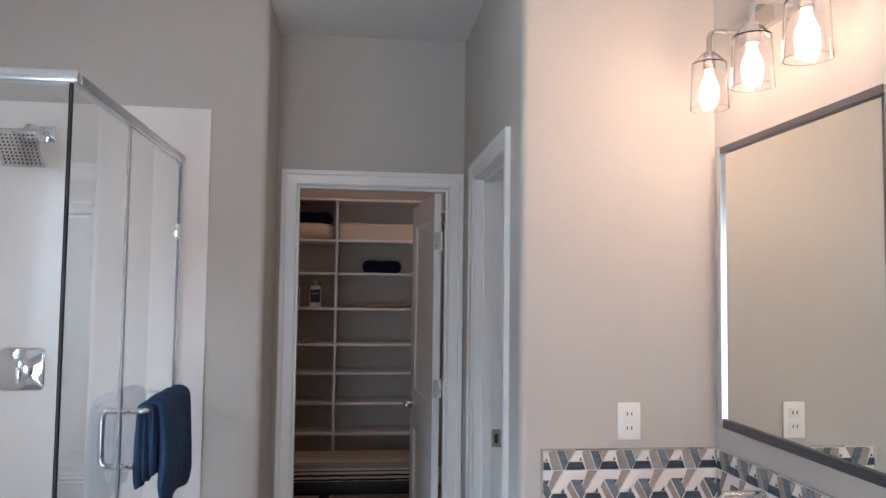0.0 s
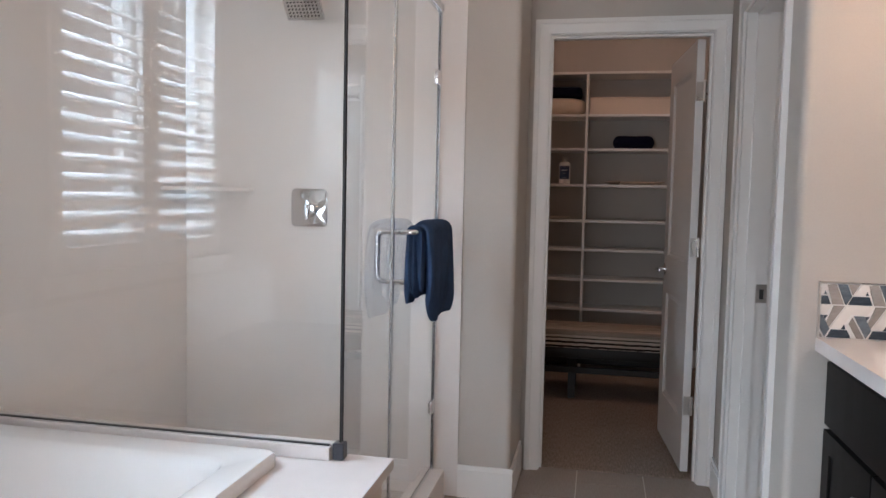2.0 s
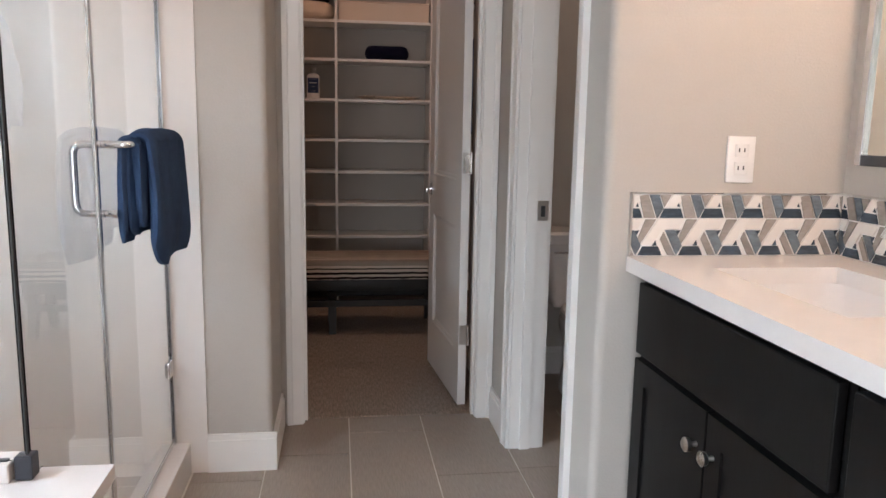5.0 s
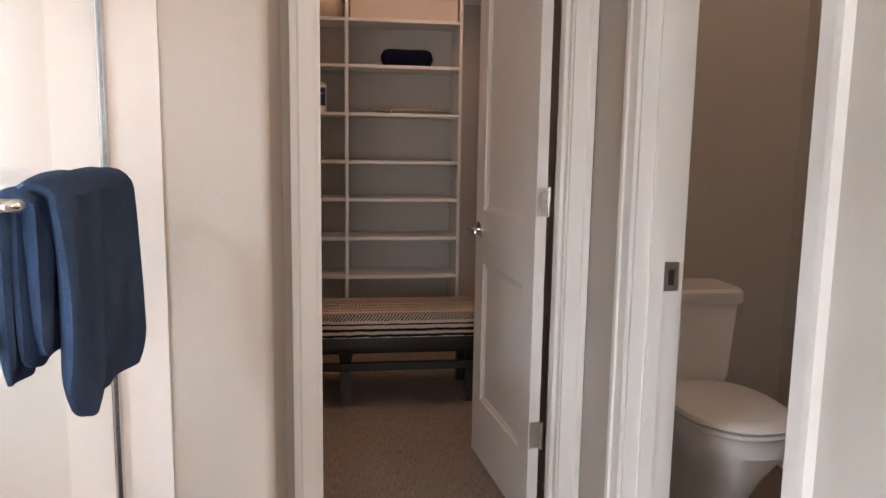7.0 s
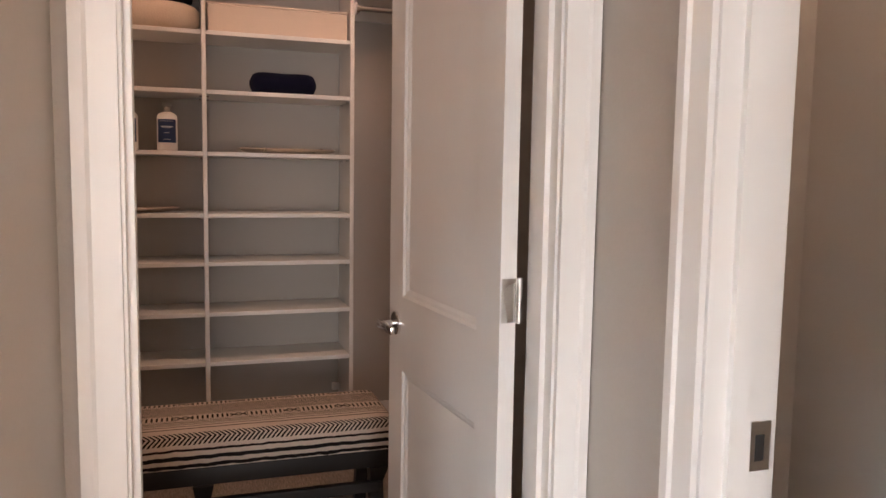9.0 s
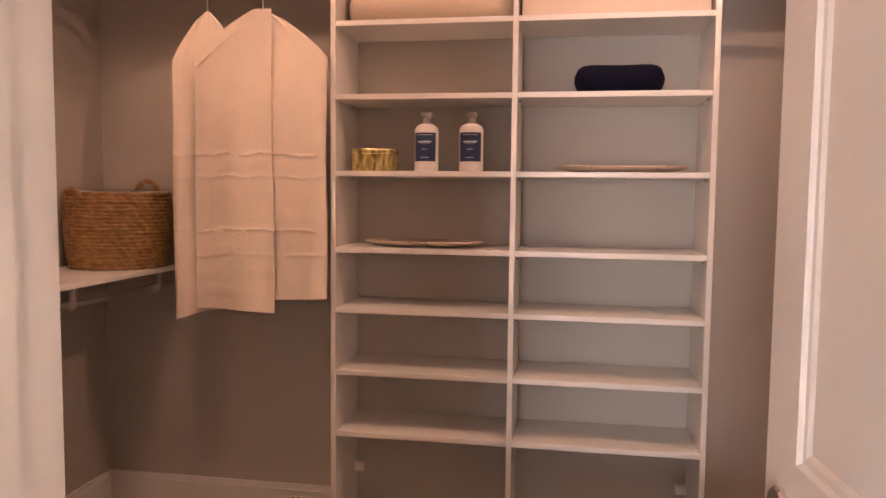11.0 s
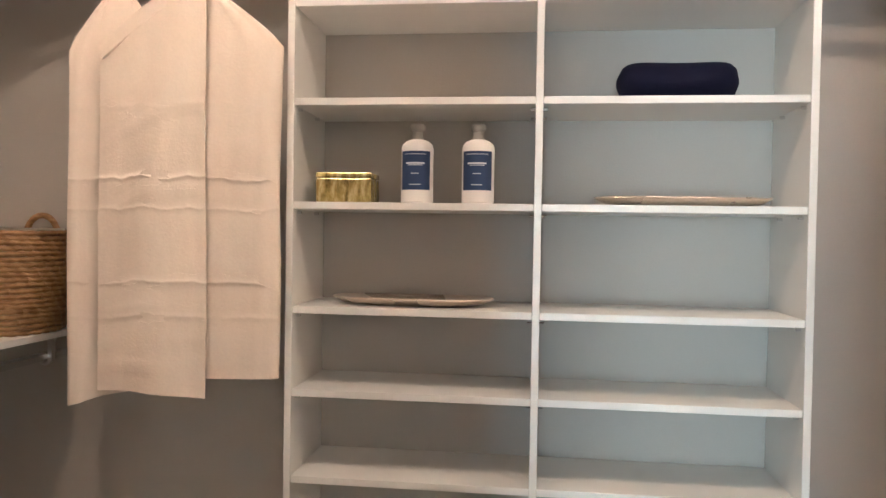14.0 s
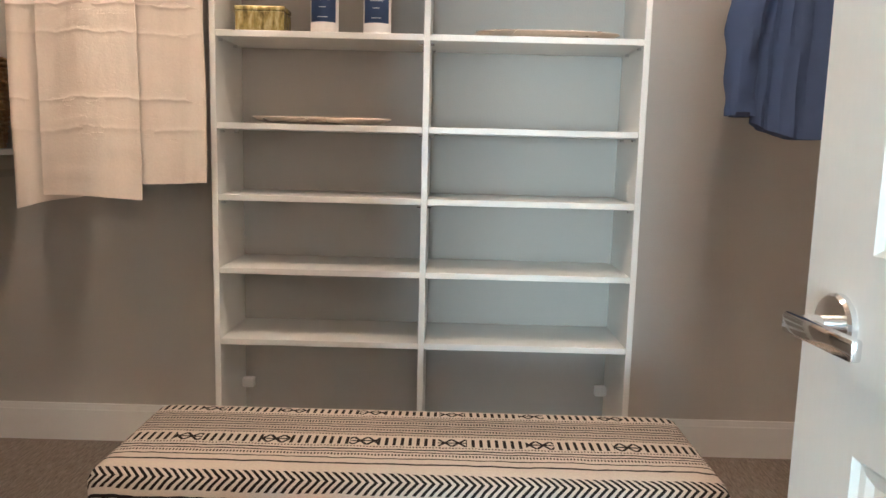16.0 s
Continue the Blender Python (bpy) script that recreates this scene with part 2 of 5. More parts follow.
def bench_cloth_mat():
    """Woven stripes that run along the bench: bands of dashes, chevrons and lines in off-white and black."""
    m, n, l, b = shader("black_white_woven_cloth")
    geo = n.new("ShaderNodeNewGeometry")
    sep = n.new("ShaderNodeSeparateXYZ")
    l.new(geo.outputs["Position"], sep.inputs[0])
    x, y, z = sep.outputs
    # s runs over the top from back to front and on down the front side
    s = maths(n, l, "SUBTRACT", maths(n, l, "SUBTRACT", 5.79, y), maths(n, l, "SUBTRACT", z, 0.45))
    s = maths(n, l, "ADD", s, maths(n, l, "MULTIPLY", maths(n, l, "SUBTRACT", noise_tex(n, l, coords(n, l, (6, 6, 6)), 3, 2), 0.5), 0.012))
    k = maths(n, l, "DIVIDE", s, 0.55)
    dark, mid, lite = (0.0, 0, 0), (0.45, 0.45, 0.45), (1, 1, 1)
    # which band: 1 plain light, 0 plain dark, values between pick a figure
    def tri(px):
        return maths(n, l, "FRACT", maths(n, l, "DIVIDE", x, px))
    dash = maths(n, l, "GREATER_THAN", tri(0.017), 0.42)
    wide = maths(n, l, "GREATER_THAN", tri(0.19), 0.32)

    def cross(kc, kh):
        u = maths(n, l, "ABSOLUTE", maths(n, l, "SUBTRACT", tri(0.0304), 0.5))
        v = maths(n, l, "ABSOLUTE", maths(n, l, "DIVIDE", maths(n, l, "SUBTRACT", k, kc), kh))
        ink = maths(n, l, "LESS_THAN", maths(n, l, "ABSOLUTE", maths(n, l, "SUBTRACT", u, v)), 0.13)
        bar = maths(n, l, "LESS_THAN", v, 0.07)
        gap = maths(n, l, "SUBTRACT", 1.0, maths(n, l, "MAXIMUM", ink, bar))
        return maths(n, l, "ADD", maths(n, l, "MULTIPLY", wide, dash), maths(n, l, "MULTIPLY", maths(n, l, "SUBTRACT", 1.0, wide), gap))
    fine = maths(n, l, "GREATER_THAN", tri(0.007), 0.5)
    chev = maths(n, l, "GREATER_THAN", maths(n, l, "FRACT", maths(n, l, "ADD", maths(n, l, "DIVIDE", x, 0.016), maths(n, l, "ABSOLUTE", maths(n, l, "MULTIPLY", maths(n, l, "SUBTRACT", k, 0.735), 26)))), 0.5)
    star = maths(n, l, "GREATER_THAN", maths(n, l, "FRACT", maths(n, l, "ADD", maths(n, l, "DIVIDE", x, 0.045), maths(n, l, "MULTIPLY", k, 18))), 0.35)
    figs = [(0.02, 0.035, fine), (0.050, 0.110, cross(0.08, 0.06)), (0.125, 0.135, fine), (0.15, 0.157, 0), (0.172, 0.18, 0), (0.195, 0.215, fine), (0.23, 0.238, 0), (0.255, 0.263, 0), (0.28, 0.295, fine),
            (0.31, 0.318, 0), (0.335, 0.345, fine), (0.365, 0.44, cross(0.4025, 0.075)), (0.45, 0.46, fine), (0.475, 0.485, 0), (0.50, 0.508, 0), (0.52, 0.535, fine), (0.555, 0.563, 0), (0.60, 0.612, 0),
            (0.68, 0.79, chev), (0.815, 0.83, 0), (0.86, 0.885, 0), (0.91, 0.93, 0), (0.965, 0.99, 0)]
    light = 1.0
    for a, c, f in figs:
        inside = maths(n, l, "MULTIPLY", maths(n, l, "GREATER_THAN", k, a), maths(n, l, "LESS_THAN", k, c))
        ink = maths(n, l, "MULTIPLY", inside, maths(n, l, "SUBTRACT", 1.0, f))
        light = maths(n, l, "MULTIPLY", light, maths(n, l, "SUBTRACT", 1.0, ink))
    thread = noise_tex(n, l, coords(n, l, (1, 1, 1)), 650, 2)
    tan = maths(n, l, "MULTIPLY", maths(n, l, "GREATER_THAN", k, 0.135), maths(n, l, "LESS_THAN", k, 0.345))
    base = mixc(n, l, maths(n, l, "MULTIPLY", tan, 0.45), (0.69, 0.59, 0.50), (0.36, 0.29, 0.24))
    col = mixc(n, l, light, (0.022, 0.018, 0.017), base)
    col = mixc(n, l, 1.0, col, ramp(n, l, thread, [(0.3, (0.75,) * 3), (0.7, (1.0,) * 3)]), "MULTIPLY")
    l.new(col, b.inputs["Base Color"])
    b.inputs["Roughness"].default_value, b.inputs["Specular IOR Level"].default_value = 0.92, 0.12
    bump(n, l, b, maths(n, l, "ADD", thread, maths(n, l, "MULTIPLY", light, 0.5)), 0.5, 0.003)
    return m


def wicker_mat():
    m, n, l, b = shader("braided_water_hyacinth")
    v = coords(n, l, (1, 1, 1))
    a, c = noise_tex(n, l, coords(n, l, (1, 1, 2.5)), 26, 4, 0.6), noise_tex(n, l, v, 9, 2)
    col = ramp(n, l, a, [(0.28, (0.20, 0.098, 0.034)), (0.5, (0.36, 0.200, 0.078)), (0.72, (0.53, 0.325, 0.14))])
    col = mixc(n, l, 1.0, col, ramp(n, l, c, [(0.3, (0.72,) * 3), (0.7, (1.0,) * 3)]), "MULTIPLY")
    l.new(col, b.inputs["Base Color"])
    b.inputs["Roughness"].default_value = 0.6
    bump(n, l, b, a, 0.5, 0.006)
    return m


def horn_mat():
    m, n, l, b = shader("olive_gold_shell_box")
    a = noise_tex(n, l, coords(n, l, (3, 3, 1)), 22, 4, 0.6)
    l.new(ramp(n, l, a, [(0.3, (0.10, 0.075, 0.02)), (0.5, (0.36, 0.29, 0.10)), (0.68, (0.62, 0.55, 0.30))]), b.inputs["Base Color"])
    b.inputs["Roughness"].default_value, b.inputs["Metallic"].default_value = 0.25, 0.35
    return m


def art_mat():
    m, n, l, b = shader("botanical_print")
    a = noise_tex(n, l, coords(n, l, (1, 1, 1)), 18, 5, 0.65)
    l.new(ramp(n, l, a, [(0.45, (0.06, 0.055, 0.06)), (0.60, (0.13, 0.12, 0.125)), (0.66, (0.40, 0.39, 0.40))]), b.inputs["Base Color"])
    b.inputs["Roughness"].default_value = 0.6
    return m


M_TILEF, M_CARPET, M_CLOTH, M_WICKER, M_HORN, M_ART = floor_tile_mat(), carpet_mat(), bench_cloth_mat(), wicker_mat(), horn_mat(), art_mat()
M_PETAL = plain("pale_flower_print", (0.62, 0.61, 0.62), 0.6, var=0.12, fine=80, bumps=0.0)

# ---- mesh helpers ----
BASE = {}


def thing(name, label, category, loc, group="", kind=""):
    e = new(name)
    e.location = loc
    e.empty_display_size = 0.05
    BASE[e.name] = Vector(loc)
    return tagged(e, label, category, group, kind)


def part(name, bm, material, parent=None, label="", smooth=False):
    """Link a bmesh, made in world coordinates, as one mesh under its thing or part."""
    bmesh.ops.recalc_face_normals(bm, faces=bm.faces)
    me = bpy.data.meshes.new(name)
    off = BASE[parent.name] if parent else Vector((0, 0, 0))
    bmesh.ops.translate(bm, vec=-off, verts=bm.verts)
    bm.to_mesh(me)
    bm.free()
    if smooth:
        for p in me.polygons:
            p.use_smooth = True
        me.set_sharp_from_angle(angle=radians(38))
    me.materials.append(material)
    ob = new(name, me)
    if parent:
        ob.parent = parent
        BASE[ob.name] = off
    else:
        BASE[ob.name] = Vector((0, 0, 0))
    if label:
        ob["label"] = label
    return ob


def solo(name, bm, material, label, category, group="", kind="", smooth=False):
    return tagged(part(name, bm, material, None, "", smooth), label, category, group, kind)


def box(x0, x1, y0, y1, z0, z1, bev=0.0, seg=2, bm=None):
    b = bm or bmesh.new()
    r = bmesh.ops.create_cube(b, size=1)
    vs = r["verts"]
    bmesh.ops.scale(b, vec=(abs(x1 - x0), abs(y1 - y0), abs(z1 - z0)), verts=vs)
    bmesh.ops.translate(b, vec=((x0 + x1) / 2, (y0 + y1) / 2, (z0 + z1) / 2), verts=vs)
    if bev:
        es = list({e for v in vs for e in v.link_edges})
        bmesh.ops.bevel(b, geom=es, offset=bev, segments=seg, profile=0.5, affect="EDGES")
    return b


def tube(pts, r, seg=12, bm=None, caps=True):
    """A round bar along a line of points; r may be a list."""
    b = bm or bmesh.new()
    pts = [Vector(p) for p in pts]
    rs = r if isinstance(r, (list, tuple)) else [r] * len(pts)
    rings, up = [], None
    for i, p in enumerate(pts):
        d = (pts[min(i + 1, len(pts) - 1)] - pts[max(i - 1, 0)]).normalized()
        if up is None:
            up = d.orthogonal().normalized()
        up = (up - d * up.dot(d)).normalized()
        sd = d.cross(up)
        rings.append([b.verts.new(p + (up * math.cos(a) + sd * math.sin(a)) * rs[i]) for a in (2 * math.pi * k / seg for k in range(seg))])
    for a, c in zip(rings, rings[1:]):
        for k in range(seg):
            b.faces.new((a[k], a[(k + 1) % seg], c[(k + 1) % seg], c[k]))
    if caps:
        b.faces.new(rings[0][::-1])
        b.faces.new(rings[-1])
    return b


def bend(p0, p1, p2, r, n=8):
    """Points from p0 to p2 round the corner p1 with radius r."""
    p0, p1, p2 = Vector(p0), Vector(p1), Vector(p2)
    a, c = p1 + (p0 - p1).normalized() * r, p1 + (p2 - p1).normalized() * r
    mid = [a * (1 - t) ** 2 + p1 * 2 * t * (1 - t) + c * t ** 2 for t in (i / n for i in range(n + 1))]
    return [p0, *mid, p2]


def lathe(prof, cx, cy, seg=32, sx=1.0, sy=1.0, bm=None):
    """Turn a profile of (radius, z) about an upright axis."""
    b = bm or bmesh.new()
    rings = []
    for r, z in prof:
        rings.append([b.verts.new((cx + sx * r * math.cos(2 * math.pi * k / seg), cy + sy * r * math.sin(2 * math.pi * k / seg), z)) for k in range(seg)])
    for a, c in zip(rings, rings[1:]):
        for k in range(seg):
            b.faces.new((a[k], a[(k + 1) % seg], c[(k + 1) % seg], c[k]))
    if prof[0][0] > 1e-4:
        b.faces.new(rings[0][::-1])
    if prof[-1][0] > 1e-4:
        b.faces.new(rings[-1])
    bmesh.ops.remove_doubles(b, verts=b.verts, dist=1e-5)
    return b


def loft(rings, caps=True, bm=None):
    """Join closed rings of equal count."""
    b = bm or bmesh.new()
    vs = [[b.verts.new(p) for p in r] for r in rings]
    n = len(vs[0])
    for a, c in zip(vs, vs[1:]):
        for k in range(n):
            b.faces.new((a[k], a[(k + 1) % n], c[(k + 1) % n], c[k]))
    if caps:
        b.faces.new(vs[0][::-1])
        b.faces.new(vs[-1])
    return b


def rrect(x0, x1, y0, y1, r, z, n=6):
    """A rounded rectangle as a ring at height z."""
    out = []
    for cx, cy, a0 in ((x1 - r, y1 - r, 0), (x0 + r, y1 - r, 90), (x0 + r, y0 + r, 180), (x1 - r, y0 + r, 270)):
        for i in range(n + 1):
            a = radians(a0 + 90 * i / n)
            out.append((cx + r * math.cos(a), cy + r * math.sin(a), z))
    return out


def prism(poly, axis, d0, d1, bm=None):
    """A flat polygon of (u, v) pushed out along an axis: 'x' takes (y, z), 'y' takes (x, z), 'z' takes (x, y)."""
    b = bm or bmesh.new()
    put = {"x": lambda u, v, d: (d, u, v), "y": lambda u, v, d: (u, d, v), "z": lambda u, v, d: (u, v, d)}[axis]
    a = [b.verts.new(put(u, v, d0)) for u, v in poly]
    c = [b.verts.new(put(u, v, d1)) for u, v in poly]
    n = len(poly)
    b.faces.new(a[::-1])
    b.faces.new(c)
    for k in range(n):
        b.faces.new((a[k], a[(k + 1) % n], c[(k + 1) % n], c[k]))
    return b


def wall_with_hole(name, axis, d0, d1, u0, u1, z0, z1, hole, material, label):
    """A wall with thickness d0..d1 across axis, and one opening (u0, u1, z0, z1)."""
    b = bmesh.new()
    hu0, hu1, hz0, hz1 = hole
    rects = [(u0, hu0, z0, z1), (hu1, u1, z0, z1), (hu0, hu1, hz1, z1)]
    if hz0 > z0 + 1e-4:
        rects.append((hu0, hu1, z0, hz0))
    for a, c, e, f in rects:
        if axis == "x":
            box(d0, d1, a, c, e, f, bm=b)
        else:
            box(a, c, d0, d1, e, f, bm=b)
    return solo(name, b, material, label, "wall", kind="structure")

# ---- structure: walls, floors, ceiling ----
H = 2.76
XL, YC, YT = -1.05, 4.05, 3.638
TW = (0.97, 2.13, 0.985, 2.36)   # tub window: y0, y1, z0, z1
wall_with_hole("wall_west", "x", XL - 0.16, XL, -1.6, 6.72, 0, H, TW, M_WALL, "taupe painted exterior wall with a window")


def bullnose(cx, cy, r, a0, n=8):
    """The rounded drywall corner as plan points, a quarter turn from a0 degrees about (cx, cy)."""
    return [(cx + r * math.cos(radians(a0 + 90 * k / n)), cy + r * math.sin(radians(a0 + 90 * k / n))) for k in range(n + 1)]


BR = 0.024
solo("wall_shower_back", prism([(XL, YC), (XL, YT), *bullnose(0.467 - BR, YT + BR, BR, 270), (0.467, YC)], "z", 0, H), M_WALL, "taupe painted wall block behind the shower", "wall", kind="structure", smooth=True)
wall_with_hole("wall_closet_front", "y", YC, YC + 0.115, XL, 1.36, 0, H, (0.546, 1.291, 0, 2.058), M_WALL, "taupe painted wall with the closet doorway")
XT = 1.35
wall_with_hole("wall_toilet_side", "x", XT, XT + 0.125, 2.93, YC, 0, H, (3.026, 3.729, 0, 2.054), M_WALL, "taupe painted wall with the toilet doorway")
solo("wall_vanity_end", prism([*bullnose(XT + BR, 2.807 + BR, BR, 180), (2.50, 2.807), (2.50, 2.93), (XT, 2.93)], "z", 0, H), M_WALL, "taupe painted wall at the end of the vanity", "wall", kind="structure", smooth=True)
solo("wall_vanity_back", box(1.99, 2.11, -1.6, 2.807, 0, H), M_WALL, "taupe painted wall behind the vanity", "wall", kind="structure")
# out of view; the opening is added to hold the rear fill lamp
wall_with_hole("wall_south", "y", -1.75, -1.6, XL - 0.16, 2.11, 0, H, (-0.52, 0.68, 0, 2.10), M_WALL, "unseen taupe wall with an added opening for the fill lamp")
solo("wall_toilet_back", box(1.475, 2.50, 4.60, 4.72, 0, H), M_WALL, "taupe painted wall behind the toilet", "wall", kind="structure")
solo("wall_toilet_east", box(2.37, 2.50, 2.93, 4.60, 0, H), M_WALL, "taupe painted wall of the toilet room", "wall", kind="structure")
solo("wall_closet_side", box(1.36, 1.475, YC, 4.72, 0, H), M_WALL, "taupe painted wall between closet and toilet room", "wall", kind="structure")
solo("wall_closet_back", box(XL, 2.55, 6.60, 6.72, 0, H), M_WALL, "taupe painted back wall of the closet", "wall", kind="structure")
solo("wall_closet_east", box(2.40, 2.55, 4.72, 6.60, 0, H), M_WALL, "taupe painted side wall of the closet", "wall", kind="structure")
solo("ceiling", box(XL - 0.16, 2.56, -1.75, 6.72, H, H + 0.12), M_CEIL, "flat white painted ceiling", "ceiling", kind="structure")
solo("slab", box(XL - 0.16, 2.56, -1.75, 6.72, -0.25, -0.02), M_GROUT, "concrete floor slab under tile and carpet", "floor", kind="structure")
floor = solo("floor", box(XL, 2.50, -1.6, 4.095, -0.02, -0.003), M_GROUT, "large grey-beige floor tiles with pale joints", "floor", kind="structure")
solo("floor_toilet", box(1.476, 2.37, 4.096, 4.60, -0.02, -0.001), M_TILEF, "grey-beige tiled floor of the toilet room", "floor", kind="structure")
b = box(XL, 1.36, 4.097, 4.72, -0.02, 0.004)
box(XL, 2.40, 4.72, 6.60, -0.02, 0.004, bm=b)
solo("floor_carpet", b, M_CARPET, "striated taupe loop carpet in the closet", "carpet", kind="structure")


def baseboard(x0, x1, y0, y1, side):
    b = box(x0, x1, y0, y1, 0, 0.118)
    t = 0.004
    box(x0 + (t if side in "w" else 0), x1 - (t if side in "e" else 0), y0 + (t if side in "s" else 0), y1 - (t if side in "n" else 0), 0.118, 0.14, bm=b)
    solo("baseboard", b, M_TRIM, "white painted baseboard", "baseboard", kind="structure")


# the letter names the side on which the board shows
baseboard(0.243, 0.481, YT - 0.014, YT - 0.001, "s")
baseboard(0.468, 0.481, YT, YC - 0.018, "e")
baseboard(XT - 0.014, XT - 0.001, 2.807, 2.956, "w")
baseboard(XT - 0.014, XT - 0.001, 3.795, YC - 0.018, "w")
baseboard(XT - 0.014, 1.438, 2.793, 2.806, "s")
baseboard(XL + 0.001, 0.043, 6.586, 6.599, "s")
baseboard(1.366, 2.399, 6.586, 6.599, "s")
baseboard(XL + 0.001, XL + 0.014, 4.17, 6.585, "e")
baseboard(1.477, 2.369, 4.586, 4.599, "s")
baseboard(2.356, 2.369, 2.94, 4.585, "w")
baseboard(2.386, 2.399, 4.73, 6.585, "w")
baseboard(1.48, 2.38, 4.721, 4.734, "n")


def casing(name, axis, face, u0, u1, top, out, label, w=0.064):
    """Door casing round an opening u0..u1 up to top: a moulded strip that steps out from the wall face by 16 mm."""
    e = thing(name, label, "door casing", (face, (u0 + u1) / 2, 0) if axis == "x" else ((u0 + u1) / 2, face, 0), kind="structure")
    prof = [(0, 0), (0, 0.011), (w - 0.024, 0.014), (w - 0.018, 0.019), (w, 0.019), (w, 0)]
    for s, u in ((-1, u0), (1, u1)):
        # mitred legs and head: each profile point runs to its own height
        b = bmesh.new()
        lo = [(face + out * d, u + s * a, 0) if axis == "x" else (u + s * a, face + out * d, 0) for a, d in prof]
        hi = [(p[0], p[1], top + a) for p, (a, d) in zip(lo, prof)]
        part("side_casing", loft([lo, hi], bm=b), M_TRIM, e)
    ends = []
    for s, u in ((-1, u0), (1, u1)):
        ends.append([(face + out * d, u + s * a, top + a) if axis == "x" else (u + s * a, face + out * d, top + a) for a, d in prof])
    part("head_casing", loft(ends), M_TRIM, e)
    return e


casing("door_casing_closet", "y", YC - 0.0006, 0.555, 1.282, 2.049, -1, "white moulded casing of the closet doorway")
casing("door_casing_closet_inside", "y", YC + 0.1156, 0.555, 1.282, 2.049, 1, "white moulded casing of the closet doorway")
casing("door_casing_toilet", "x", XT - 0.0006, 3.035, 3.720, 2.045, -1, "white moulded casing of the toilet doorway")
casing("door_casing_toilet_inside", "x", XT + 0.1256, 3.035, 3.720, 2.045, 1, "white moulded casing of the toilet doorway")


def jamb_lining(name, axis, d0, d1, u0, u1, top, stop, label):
    e = thing(name, label, "door jamb", ((d0 + d1) / 2, u0, 0) if axis == "x" else (u0, (d0 + d1) / 2, 0), kind="structure")
    t = 0.014
    for nm, a, c, z0, z1 in (("jamb", u0 - t + 0.0005, u0, 0, top), ("jamb", u1, u1 + t - 0.0005, 0, top), ("head_jamb", u0 - t + 0.0005, u1 + t - 0.0005, top + 0.0002, top + t - 0.0005)):
        part(nm, box(d0, d1, a, c, z0, z1) if axis == "x" else box(a, c, d0, d1, z0, z1), M_TRIM, e)
    s0, s1 = stop
    for a, c, z0, z1 in ((u0, u0 + 0.011, 0, top - 0.011), (u1 - 0.011, u1, 0, top - 0.011), (u0, u1, top - 0.0108, top)):
        part("door_stop", box(s0, s1, a, c, z0, z1) if axis == "x" else box(a, c, s0, s1, z0, z1), M_TRIM, e)
    return e


jamb_lining("door_jamb_closet", "y", YC + 0.001, YC + 0.114, 0.560, 1.277, 2.044, (YC + 0.030, YC + 0.068), "white painted jamb with a door stop")
jt = jamb_lining("door_jamb_toilet", "x", XT + 0.001, XT + 0.124, 3.040, 3.715, 2.04, (XT + 0.040, XT + 0.078), "white painted jamb with a door stop and a strike plate")
b = box(XT + 0.082, XT + 0.122, 3.7128, 3.7152, 0.89, 0.965, 0.0)
part("strike_plate", b, M_NICKEL, jt, "nickel strike plate")
part("latch_hole", box(XT + 0.094, XT + 0.110, 3.7118, 3.7126, 0.905, 0.945), M_SLOT, jt, "dark latch hole")

